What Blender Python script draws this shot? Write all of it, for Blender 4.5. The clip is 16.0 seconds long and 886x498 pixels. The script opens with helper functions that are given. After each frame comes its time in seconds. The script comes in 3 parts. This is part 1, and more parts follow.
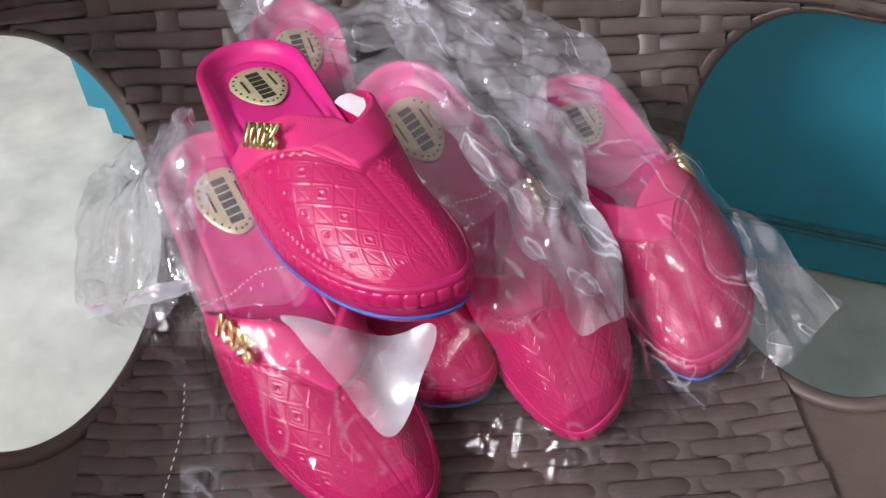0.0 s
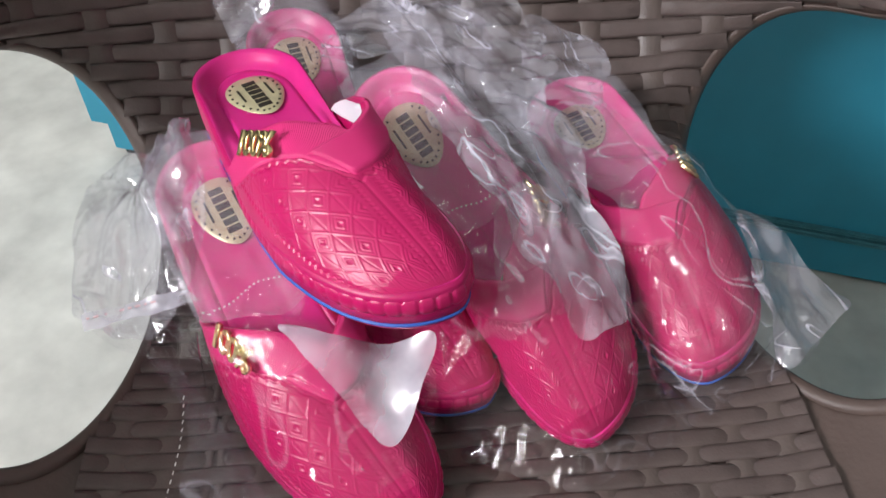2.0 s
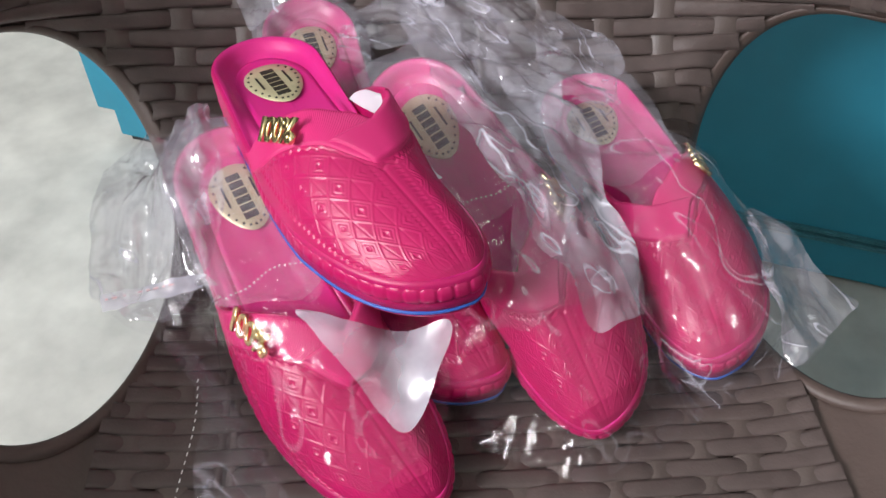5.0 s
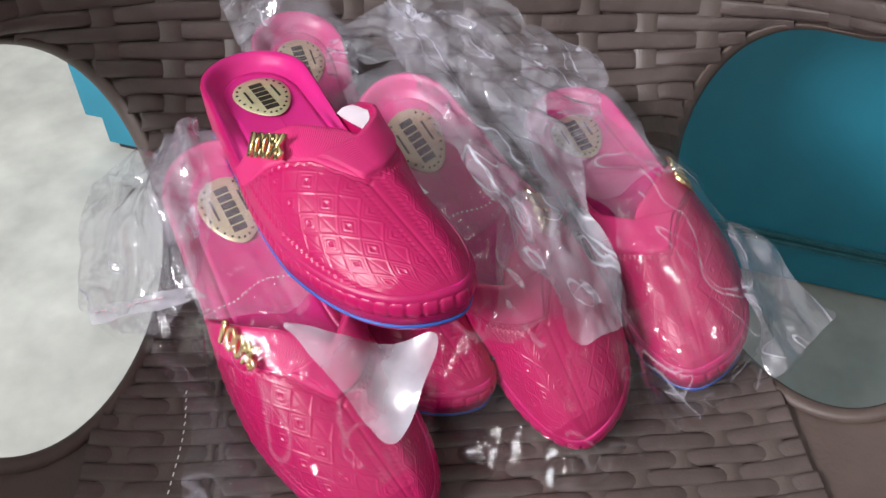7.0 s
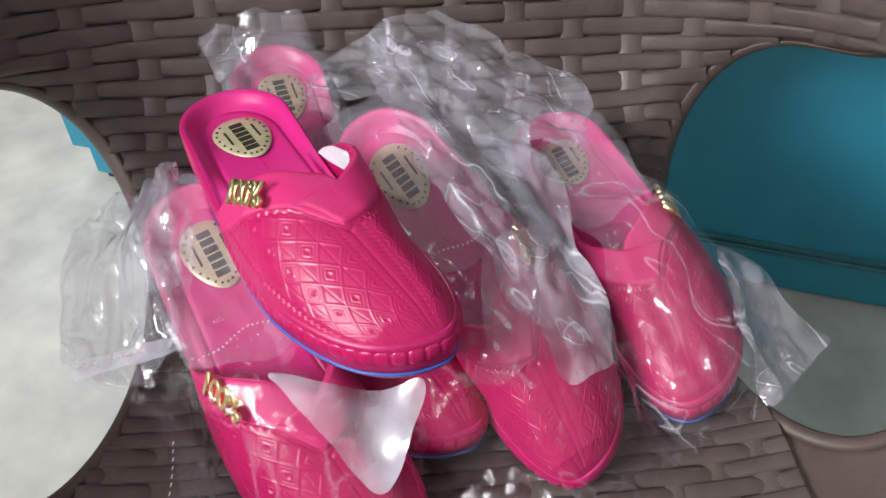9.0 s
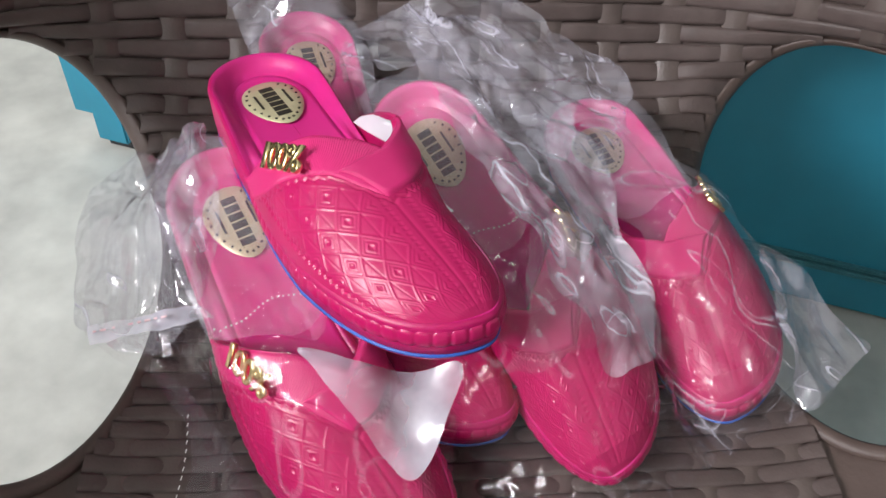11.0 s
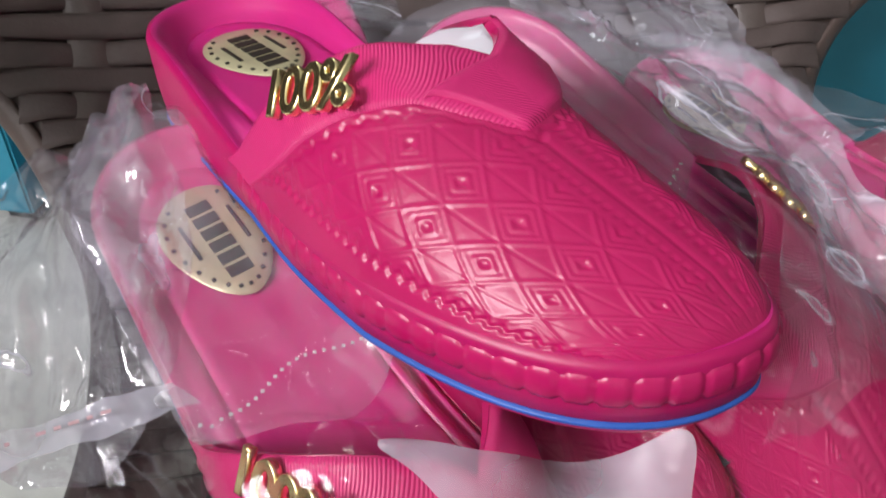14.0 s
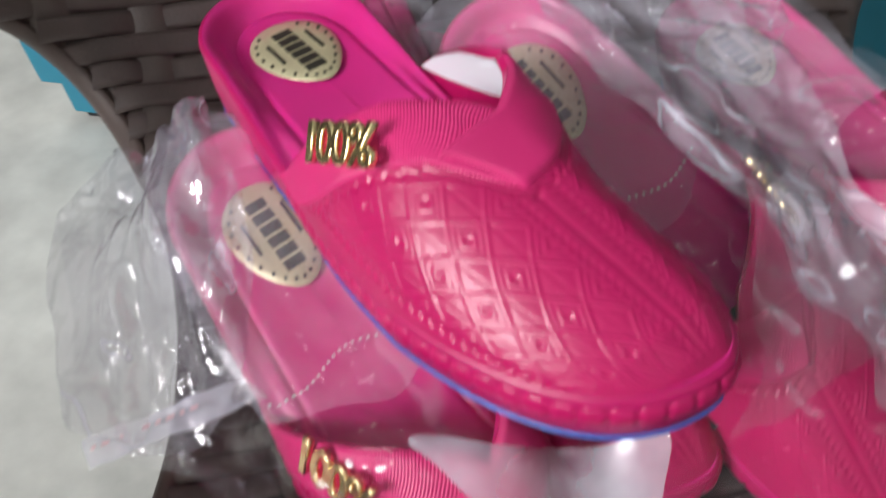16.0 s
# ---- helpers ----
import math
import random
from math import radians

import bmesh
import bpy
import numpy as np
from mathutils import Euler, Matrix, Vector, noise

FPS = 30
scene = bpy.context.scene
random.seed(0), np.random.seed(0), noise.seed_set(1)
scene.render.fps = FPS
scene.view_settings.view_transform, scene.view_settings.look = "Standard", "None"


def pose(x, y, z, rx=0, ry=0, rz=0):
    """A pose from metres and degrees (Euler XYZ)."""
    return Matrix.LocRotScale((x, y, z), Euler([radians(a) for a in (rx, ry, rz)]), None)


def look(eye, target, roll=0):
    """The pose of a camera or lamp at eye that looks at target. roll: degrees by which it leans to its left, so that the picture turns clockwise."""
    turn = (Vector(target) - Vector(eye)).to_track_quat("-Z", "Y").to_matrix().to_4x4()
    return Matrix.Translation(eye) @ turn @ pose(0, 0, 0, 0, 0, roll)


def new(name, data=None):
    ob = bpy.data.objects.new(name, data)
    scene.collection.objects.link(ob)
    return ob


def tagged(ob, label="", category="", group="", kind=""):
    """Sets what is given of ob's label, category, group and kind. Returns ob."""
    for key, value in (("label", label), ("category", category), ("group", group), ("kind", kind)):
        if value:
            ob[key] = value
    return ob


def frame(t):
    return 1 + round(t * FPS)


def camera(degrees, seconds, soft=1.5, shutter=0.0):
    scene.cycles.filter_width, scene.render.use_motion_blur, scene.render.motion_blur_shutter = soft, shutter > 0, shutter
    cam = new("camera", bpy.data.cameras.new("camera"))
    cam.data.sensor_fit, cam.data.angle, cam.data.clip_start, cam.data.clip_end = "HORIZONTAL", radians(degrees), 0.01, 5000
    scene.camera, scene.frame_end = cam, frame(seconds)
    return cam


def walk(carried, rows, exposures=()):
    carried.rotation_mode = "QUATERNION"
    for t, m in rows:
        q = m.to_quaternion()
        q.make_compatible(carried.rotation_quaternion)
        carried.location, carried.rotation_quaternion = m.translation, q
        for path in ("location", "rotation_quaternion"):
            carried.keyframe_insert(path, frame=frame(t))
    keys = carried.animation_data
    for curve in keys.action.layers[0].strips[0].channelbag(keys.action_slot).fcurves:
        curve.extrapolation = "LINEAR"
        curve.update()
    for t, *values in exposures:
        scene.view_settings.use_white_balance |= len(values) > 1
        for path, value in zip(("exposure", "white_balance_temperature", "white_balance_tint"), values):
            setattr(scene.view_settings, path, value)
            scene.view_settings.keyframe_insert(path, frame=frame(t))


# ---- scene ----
cam = camera(57.1, 16.0, shutter=0.5)
PATH = [
    (0, (0.021, 0.031, 0.795), (-0.049, 1.378, -0.682), 1.7),
    (0.5, (0.023, 0.03, 0.794), (-0.05, 1.391, -0.671), 1.6),
    (1, (0.023, 0.029, 0.795), (-0.061, 1.389, -0.669), 1.2),
    (1.5, (0.026, 0.034, 0.8), (-0.041, 1.403, -0.656), 1.3),
    (2, (0.026, 0.034, 0.789), (-0.067, 1.397, -0.671), 0.0),
    (2.5, (0.011, 0.026, 0.78), (-0.069, 1.374, -0.695), 3.1),
    (3, (0.014, 0.023, 0.774), (-0.08, 1.353, -0.716), 2.5),
    (3.5, (0.014, 0.029, 0.778), (-0.077, 1.343, -0.727), 1.7),
    (4, (0.014, 0.028, 0.778), (-0.071, 1.363, -0.708), 2.1),
    (4.5, (0.013, 0.024, 0.783), (-0.076, 1.382, -0.683), 2.0),
    (4.7, (0.014, 0.025, 0.786), (-0.073, 1.383, -0.68), 1.9),
    (6.8, (0.017, 0.036, 0.803), (-0.022, 1.391, -0.668), 2.2),
    (7, (0.016, 0.026, 0.799), (-0.036, 1.394, -0.659), 2.7),
    (7.5, (0.018, 0.037, 0.805), (-0.028, 1.387, -0.67), 2.2),
    (8, (0.032, 0.044, 0.795), (0.018, 1.386, -0.687), 2.1),
    (8.5, (0.021, 0.055, 0.791), (0.043, 1.431, -0.66), 3.9),
    (9, (0.022, 0.045, 0.807), (-0.027, 1.424, -0.64), 0.9),
    (9.5, (0.01, 0.024, 0.821), (-0.068, 1.391, -0.637), 2.5),
    (9.7, (0.01, 0.025, 0.821), (-0.052, 1.392, -0.637), 3.0),
    (12, (-0.02, 0.067, 0.752), (-0.028, 1.44, -0.702), 5.5),
    (12.5, (-0.032, 0.081, 0.732), (-0.03, 1.456, -0.719), 4.8),
    (13, (-0.089, 0.143, 0.667), (-0.076, 1.5, -0.802), 7.0),
    (13.5, (-0.083, 0.165, 0.631), (0.043, 1.590, -0.767), 6.5),
    (14, (-0.074, 0.16, 0.634), (0.084, 1.65, -0.691), 3.8),
    (14.5, (-0.084, 0.157, 0.644), (0.032, 1.689, -0.636), 2.9),
    (15, (-0.085, 0.157, 0.653), (0.016, 1.663, -0.659), 1.9),
    (15.5, (-0.074, 0.208, 0.728), (0.043, 1.383, -0.886), 4.8),
    (16, (-0.059, 0.174, 0.699), (-0.08, 1.386, -0.892), -2.7),
]
walk(cam, [(t, look(eye, target, roll)) for t, eye, target, roll in PATH],
     exposures=[(0, 0.14), (9.7, 0.14), (12.5, -0.02), (13.5, -0.15), (15.0, -0.11), (16.0, -0.12)])

# ---- light ----
world = bpy.data.worlds.new("room_air")
scene.world = world
world.use_nodes = True
world.node_tree.nodes["Background"].inputs[0].default_value = (0.80, 0.88, 0.92, 1)
world.node_tree.nodes["Background"].inputs[1].default_value = 0.25
scene.view_settings.exposure = 0.0


def area_lamp(name, eye, target, sx, sy, watts, colour):
    data = bpy.data.lights.new(name, "AREA")
    data.shape, data.size, data.size_y, data.energy, data.color = "RECTANGLE", sx, sy, watts, colour
    ob = new(name, data)
    ob.matrix_world = look(eye, target)
    return ob


KEY_COLOUR = (0.99, 0.97, 1.0)
# Unseen key from the front left; its broad size is chosen for wide glints.
area_lamp("panel_lamp_light", (-1.50, -0.80, 1.55), (-0.1, 0.40, 0.4), 1.0, 0.50, 56, KEY_COLOUR)
# Added upward fill: lights the ceiling so that the film has something to reflect.
area_lamp("panel_lamp_uplight", (-1.50, -0.80, 2.20), (-1.50, -0.79, 3.0), 1.2, 0.60, 17, KEY_COLOUR)
# Added weak fill from the front right for more glints; no fixture known.
area_lamp("side_panel_lamp_light", (1.1, -1.5, 2.45), (0.3, 0.60, 0.4), 1.2, 0.60, 4, (0.95, 0.98, 1.0))
# Added unseen fill that brightens the floor far behind the chair.
area_lamp("far_panel_lamp_light", (-1.3, 2.4, 2.45), (-1.0, 1.8, 0.0), 1.2, 0.60, 16, (0.95, 0.98, 1.0))


# ---- materials ----
def material(name, colour, rough=0.5, metal=0.0, vary=0.12, scale=40.0, bump=0.0, bump_scale=300.0, spec=0.5, subsurface=0.0, stain=None, coat=0.0):
    """A surface whose colour varies at two scales, with a fine relief."""
    m = bpy.data.materials.new(name)
    m.use_nodes = True
    nt = m.node_tree
    b = nt.nodes["Principled BSDF"]
    b.inputs["Roughness"].default_value = rough
    b.inputs["Metallic"].default_value = metal
    b.inputs["Specular IOR Level"].default_value = spec
    b.inputs["Coat Weight"].default_value = coat
    if subsurface:
        b.inputs["Subsurface Weight"].default_value = subsurface
        b.inputs["Subsurface Radius"].default_value = (0.008, 0.002, 0.004)
        b.inputs["Subsurface Scale"].default_value = 0.4
    tc = nt.nodes.new("ShaderNodeTexCoord")
    n1 = nt.nodes.new("ShaderNodeTexNoise")
    n1.inputs["Scale"].default_value, n1.inputs["Detail"].default_value = scale, 5.0
    n2 = nt.nodes.new("ShaderNodeTexNoise")
    n2.inputs["Scale"].default_value, n2.inputs["Detail"].default_value = scale / 7.0, 3.0
    nt.links.new(tc.outputs["Object"], n1.inputs["Vector"])
    nt.links.new(tc.outputs["Object"], n2.inputs["Vector"])
    add = nt.nodes.new("ShaderNodeMath")
    add.operation = "ADD"
    nt.links.new(n1.outputs["Fac"], add.inputs[0])
    nt.links.new(n2.outputs["Fac"], add.inputs[1])
    ramp = nt.nodes.new("ShaderNodeMapRange")
    ramp.inputs["From Min"].default_value, ramp.inputs["From Max"].default_value = 0.65, 1.35
    nt.links.new(add.outputs[0], ramp.inputs["Value"])
    mix = nt.nodes.new("ShaderNodeMix")
    mix.data_type = "RGBA"
    c = Vector(colour)
    mix.inputs["A"].default_value = (*(c * (1 - vary)), 1)
    mix.inputs["B"].default_value = (*(Vector(stain) if stain else c * (1 + vary)), 1)
    nt.links.new(ramp.outputs[0], mix.inputs["Factor"])
    nt.links.new(mix.outputs["Result"], b.inputs["Base Color"])
    rr = nt.nodes.new("ShaderNodeMapRange")
    rr.inputs["To Min"].default_value, rr.inputs["To Max"].default_value = rough * 0.85, min(1.0, rough * 1.15)
    nt.links.new(n1.outputs["Fac"], rr.inputs["Value"])
    nt.links.new(rr.outputs[0], b.inputs["Roughness"])
    if bump:
        n3 = nt.nodes.new("ShaderNodeTexNoise")
        n3.inputs["Scale"].default_value, n3.inputs["Detail"].default_value = bump_scale, 4.0
        nt.links.new(tc.outputs["Object"], n3.inputs["Vector"])
        bp = nt.nodes.new("ShaderNodeBump")
        bp.inputs["Strength"].default_value, bp.inputs["Distance"].default_value = bump, 0.001
        nt.links.new(n3.outputs["Fac"], bp.inputs["Height"])
        nt.links.new(bp.outputs[0], b.inputs["Normal"])
    return m


def ribbed(m, scale, strength):
    """Fine ribs along the U of a ribbon's own map."""
    nt = m.node_tree
    uv = nt.nodes.new("ShaderNodeUVMap")
    wave = nt.nodes.new("ShaderNodeTexWave")
    wave.bands_direction = "X"
    wave.inputs["Scale"].default_value = scale
    nt.links.new(uv.outputs[0], wave.inputs["Vector"])
    bp = nt.nodes.new("ShaderNodeBump")
    bp.inputs["Strength"].default_value, bp.inputs["Distance"].default_value = strength, 0.0009
    nt.links.new(wave.outputs["Fac"], bp.inputs["Height"])
    nt.links.new(bp.outputs[0], nt.nodes["Principled BSDF"].inputs["Normal"])
    return m


def film(name, haze, rough, tint, crinkle=0.48, ior=2.05, crease_glint=0.0):
    """Clear plastic film: mostly see-through, glossy at glancing angles, a little milky, whitened along its creases,
    where the pale lines also paint in glints.
    """
    m = bpy.data.materials.new(name)
    m.use_nodes = True
    nt = m.node_tree
    nt.nodes.remove(nt.nodes["Principled BSDF"])
    out = nt.nodes["Material Output"]
    clear, gloss, milk = (nt.nodes.new(k) for k in ("ShaderNodeBsdfTransparent", "ShaderNodeBsdfGlossy", "ShaderNodeBsdfDiffuse"))
    clear.inputs[0].default_value = (*tint, 1)
    gloss.inputs["Roughness"].default_value = rough
    milk.inputs[0].default_value = (0.80, 0.78, 0.90, 1)
    tc, n = nt.nodes.new("ShaderNodeTexCoord"), nt.nodes.new("ShaderNodeTexNoise")
    n.inputs["Scale"].default_value, n.inputs["Detail"].default_value = 22.0, 4.0
    nt.links.new(tc.outputs["Object"], n.inputs["Vector"])
    hz = nt.nodes.new("ShaderNodeMapRange")
    hz.inputs["From Min"].default_value, hz.inputs["From Max"].default_value = 0.35, 0.75
    hz.inputs["To Min"].default_value, hz.inputs["To Max"].default_value = haze * 0.5, haze * 1.8
    nt.links.new(n.outputs["Fac"], hz.inputs["Value"])
    # crinkles: thin ridges drawn out along the folds, at three sizes, bent by a slow noise
    warp = nt.nodes.new("ShaderNodeTexNoise")
    warp.inputs["Scale"].default_value = 14.0
    nt.links.new(tc.outputs["Object"], warp.inputs["Vector"])
    bend = nt.nodes.new("ShaderNodeVectorMath")
    bend.operation = "MULTIPLY_ADD"
    bend.inputs[1].default_value = (0.05, 0.05, 0.05)
    nt.links.new(warp.outputs["Color"], bend.inputs[0])
    nt.links.new(tc.outputs["Object"], bend.inputs[2])
    bp = None
    for size, deep, long, turned in ((16.0, 0.0110, 3.0, -0.95), (34.0, 0.0045, 5.0, -0.75), (70.0, 0.0018, 4.0, -1.25), (120.0, 0.0007, 1.5, 0.4)):
        turn = nt.nodes.new("ShaderNodeMapping")
        turn.vector_type = "TEXTURE"
        turn.inputs["Rotation"].default_value = (0.0, 0.0, turned)
        turn.inputs["Scale"].default_value = (long, 0.75, 1.2)
        nt.links.new(bend.outputs[0], turn.inputs["Vector"])
        cells = nt.nodes.new("ShaderNodeTexNoise")
        cells.inputs["Scale"].default_value, cells.inputs["Detail"].default_value = size, 1.0
        nt.links.new(turn.outputs[0], cells.inputs["Vector"])
        fold = nt.nodes.new("ShaderNodeMath")
        fold.operation = "PINGPONG"
        fold.inputs[1].default_value = 0.16
        nt.links.new(cells.outputs["Fac"], fold.inputs[0])
        step = nt.nodes.new("ShaderNodeBump")
        step.inputs["Strength"].default_value, step.inputs["Distance"].default_value = crinkle, deep
        nt.links.new(fold.outputs[0], step.inputs["Height"])
        if bp:
            nt.links.new(bp.outputs[0], step.inputs["Normal"])
        bp = step
        # pale fold lines: whitened plastic that also paints in the fine glints
        if crease_glint and size in (16.0, 34.0):
            white = nt.nodes.new("ShaderNodeMapRange")
            white.inputs["From Min"].default_value, white.inputs["From Max"].default_value = 0.0, 0.012
            white.inputs["To Min"].default_value, white.inputs["To Max"].default_value = crease_glint, 0.0
            nt.links.new(fold.outputs[0], white.inputs["Value"])
            total = nt.nodes.new("ShaderNodeMath")
            total.operation = "ADD"
            nt.links.new(hz.outputs[0], total.inputs[0])
            nt.links.new(white.outputs[0], total.inputs[1])
            hz = total
    nt.links.new(bp.outputs[0], gloss.inputs["Normal"])
    fr = nt.nodes.new("ShaderNodeFresnel")
    fr.inputs["IOR"].default_value = ior
    nt.links.new(bp.outputs[0], fr.inputs["Normal"])
    m1, m2 = nt.nodes.new("ShaderNodeMixShader"), nt.nodes.new("ShaderNodeMixShader")
    nt.links.new(hz.outputs[0], m1.inputs[0])
    nt.links.new(clear.outputs[0], m1.inputs[1])
    nt.links.new(milk.outputs[0], m1.inputs[2])
    most = nt.nodes.new("ShaderNodeMath")
    most.operation = "MINIMUM"
    most.inputs[1].default_value = 0.42
    nt.links.new(fr.outputs[0], most.inputs[0])
    nt.links.new(most.outputs[0], m2.inputs[0])
    nt.links.new(m1.outputs[0], m2.inputs[1])
    nt.links.new(gloss.outputs[0], m2.inputs[2])
    nt.links.new(m2.outputs[0], out.inputs["Surface"])
    return m


WEAVE = material("brown_plastic", (0.098, 0.074, 0.069), 0.46, vary=0.20, scale=60, bump=0.3, bump_scale=500, spec=0.28)
STAKE = material("brown_plastic_stake", (0.105, 0.080, 0.072), 0.44, vary=0.16, scale=60, bump=0.25, bump_scale=500)
SHELL = material("brown_plastic_shell", (0.085, 0.058, 0.050), 0.5, vary=0.14, scale=50, bump=0.35, bump_scale=350)
FLOOR = material("polished_floor", (0.50, 0.50, 0.46), 0.38, vary=0.30, scale=16, bump=0.08, bump_scale=90)
PLASTER = material("white_plaster", (0.72, 0.73, 0.71), 0.8, vary=0.06, scale=6, bump=0.3, bump_scale=120)
TEAL = material("teal_paint", (0.022, 0.235, 0.345), 0.42, vary=0.12, scale=14, bump=0.25, bump_scale=60)
TEAL_WORN = material("worn_teal_paint", (0.05, 0.19, 0.23), 0.5, vary=0.3, scale=60, bump=0.4, bump_scale=120)
# near-black tone that holds the shade of the leg's hollow end
HOLLOW_SHADE = material("painted_hollow_shade", (0.02, 0.02, 0.022), 0.7)
VAMP = material("deep_pink_plastic", (0.44, 0.006, 0.098), 0.33, vary=0.07, scale=40, bump=0.06, bump_scale=800, subsurface=0.05)
SOLE = material("pink_sole_plastic", (0.42, 0.003, 0.10), 0.38, vary=0.08, scale=40, bump=0.05, bump_scale=600, subsurface=0.15)
FOOTBED = material("bright_pink_footbed", (0.65, 0.022, 0.228), 0.36, vary=0.08, scale=30, bump=0.06, bump_scale=500, subsurface=0.25)
STRAP = ribbed(material("pink_ribbed_strap", (0.58, 0.016, 0.15), 0.48, vary=0.06, scale=60), 38.0, 0.28)
BLUE = material("blue_line", (0.025, 0.10, 0.42), 0.4)
GOLD = material("gold_metal", (0.95, 0.80, 0.42), 0.24, metal=1.0, vary=0.08, scale=200)
STICKER = material("gold_sticker", (0.62, 0.57, 0.36), 0.34, metal=0.35, vary=0.15, scale=150)
INK = material("dark_ink", (0.03, 0.028, 0.02), 0.5)
FAINT_PRINT = material("faint_pink_print", (0.62, 0.40, 0.44), 0.5)
INSOLE_WHITE = material("white_insole_sheet", (0.70, 0.72, 0.76), 0.5, vary=0.05)
INSOLE_DARK = material("dark_insole_sheet", (0.055, 0.065, 0.072), 0.5, vary=0.2, scale=90)
PINK_LINING = material("pink_lining", (0.42, 0.006, 0.09), 0.55)
FILM = film("clear_bag_film", 0.006, 0.06, (0.97, 0.96, 0.97), crinkle=0.85, ior=1.48, crease_glint=0.10)
FILM_THIN = film("thin_clear_film", 0.004, 0.07, (0.98, 0.97, 0.98), crinkle=0.45, ior=1.2)
FILM_MILKY = film("milky_bag_film", 0.13, 0.045, (0.97, 0.96, 0.98), crinkle=1.0, ior=2.1, crease_glint=0.5)
FILM_STREAK = film("streaked_bag_film", 0.05, 0.06, (0.97, 0.95, 0.97), crinkle=0.85, ior=1.5, crease_glint=0.28)
FILM_BUNCH = film("bunched_bag_film", 0.20, 0.08, (0.96, 0.95, 0.97), crinkle=0.75, ior=1.65, crease_glint=0.35)
# the strong milk paints in the white lamp reflection on the taut fold
FILM_SHEEN = film("taut_sheen_film", 0.36, 0.22, (0.97, 0.96, 0.98), crinkle=0.06)
FILM_SLEEVE = film("milky_sleeve_film", 0.15, 0.18, (0.97, 0.95, 0.97), crinkle=0.4, ior=1.5)
FILM_TAPE = film("milky_bag_strip", 0.34, 0.2, (0.96, 0.95, 0.95))


# ---- building helpers ----
def mesh_of(name, verts, faces, mat, smooth=True, uv=None):
    me = bpy.data.meshes.new(name)
    me.from_pydata([tuple(v) for v in verts], [], [tuple(f) for f in faces])
    me.materials.append(mat)
    if smooth:
        me.polygons.foreach_set("use_smooth", [True] * len(me.polygons))
    if uv is not None:
        layer = me.uv_layers.new(name="UVMap")
        loops = np.zeros(len(me.loops), dtype=np.int32)
        me.loops.foreach_get("vertex_index", loops)
        layer.data.foreach_set("uv", np.asarray(uv, float)[loops].ravel())
    me.update()
    return me


def part(name, me, parent, label=""):
    ob = new(name, me)
    ob.parent = parent
    return tagged(ob, label)


def bm_mesh(name, bm, mat, smooth=False):
    me = bpy.data.meshes.new(name)
    bm.to_mesh(me)
    bm.free()
    me.materials.append(mat)
    if smooth:
        me.polygons.foreach_set("use_smooth", [True] * len(me.polygons))
    return me


def box(name, size, mat, bevel=0.003, at=(0, 0, 0)):
    bm = bmesh.new()
    bmesh.ops.create_cube(bm, size=1.0)
    bmesh.ops.scale(bm, vec=size, verts=bm.verts)
    if bevel:
        bmesh.ops.bevel(bm, geom=list(bm.edges), offset=bevel, segments=2, affect="EDGES")
    bmesh.ops.translate(bm, vec=at, verts=bm.verts)
    return bm_mesh(name, bm, mat)


def grid_faces(rows, cols, close=False, flip=False):
    out = []
    for r in range(rows - 1):
        for c in range(cols if close else cols - 1):
            d = (c + 1) % cols
            q = (r * cols + c, r * cols + d, (r + 1) * cols + d, (r + 1) * cols + c)
            out.append(q[::-1] if flip else q)
    return out


def thing(name, label, category, m=None, group="", kind=""):
    ob = new(name)
    if m is not None:
        ob.matrix_world = m
    return tagged(ob, label, category, group, kind)


# ---- the room ----
def slab(name, size, at, mat, label, category):
    ob = new(name, box(name, size, mat, 0.0))
    ob.location = at
    return tagged(ob, label, category, kind="structure")


slab("floor", (6.0, 6.0, 0.1), (0, 0.6, -0.05), FLOOR, "pale grey polished stone floor", "floor")
slab("ceiling", (6.0, 6.0, 0.1), (0, 0.6, 2.65), PLASTER, "plain white ceiling", "ceiling")
slab("wall_north", (6.0, 0.1, 2.6), (0, 3.65, 1.3), PLASTER, "plain white plastered wall", "wall")
slab("wall_south", (6.0, 0.1, 2.6), (0, -2.45, 1.3), PLASTER, "plain white plastered wall", "wall")
slab("wall_west", (0.1, 6.0, 2.6), (-3.05, 0.6, 1.3), PLASTER, "plain white plastered wall", "wall")
slab("wall_east", (0.1, 6.0, 2.6), (3.05, 0.6, 1.3), PLASTER, "plain white plastered wall", "wall")

# teal desk behind the chair: a panelled side on a plinth and one open leg
DESK = pose(0.451, 0.762, 0, 0, 0, -11.4)
desk = thing("teal_desk", "teal painted wooden desk with moulded plinth behind the chair", "desk", DESK)
part("front_panel", box("front_panel", (1.16, 0.022, 0.66), TEAL, 0.002, (0.125, 0.013, 0.40)), desk)
part("plinth", box("plinth", (1.17, 0.026, 0.062), TEAL, 0.002, (0.125, 0.013, 0.035)), desk, "teal plinth board with scuffs")
part("moulding", box("moulding", (1.17, 0.034, 0.008), TEAL_WORN, 0.003, (0.125, 0.008, 0.070)), desk, "worn pale edge moulding")
part("moulding", box("moulding", (1.17, 0.030, 0.005), TEAL_WORN, 0.002, (0.125, 0.010, 0.0785)), desk, "worn pale edge moulding")
part("desk_top", box("desk_top", (1.80, 0.55, 0.028), TEAL, 0.004, (-0.19, 0.285, 0.746)), desk)
part("side_panel", box("side_panel", (0.022, 0.50, 0.70), TEAL, 0.002, (-0.445, 0.275, 0.366)), desk)
leg_x = -0.962
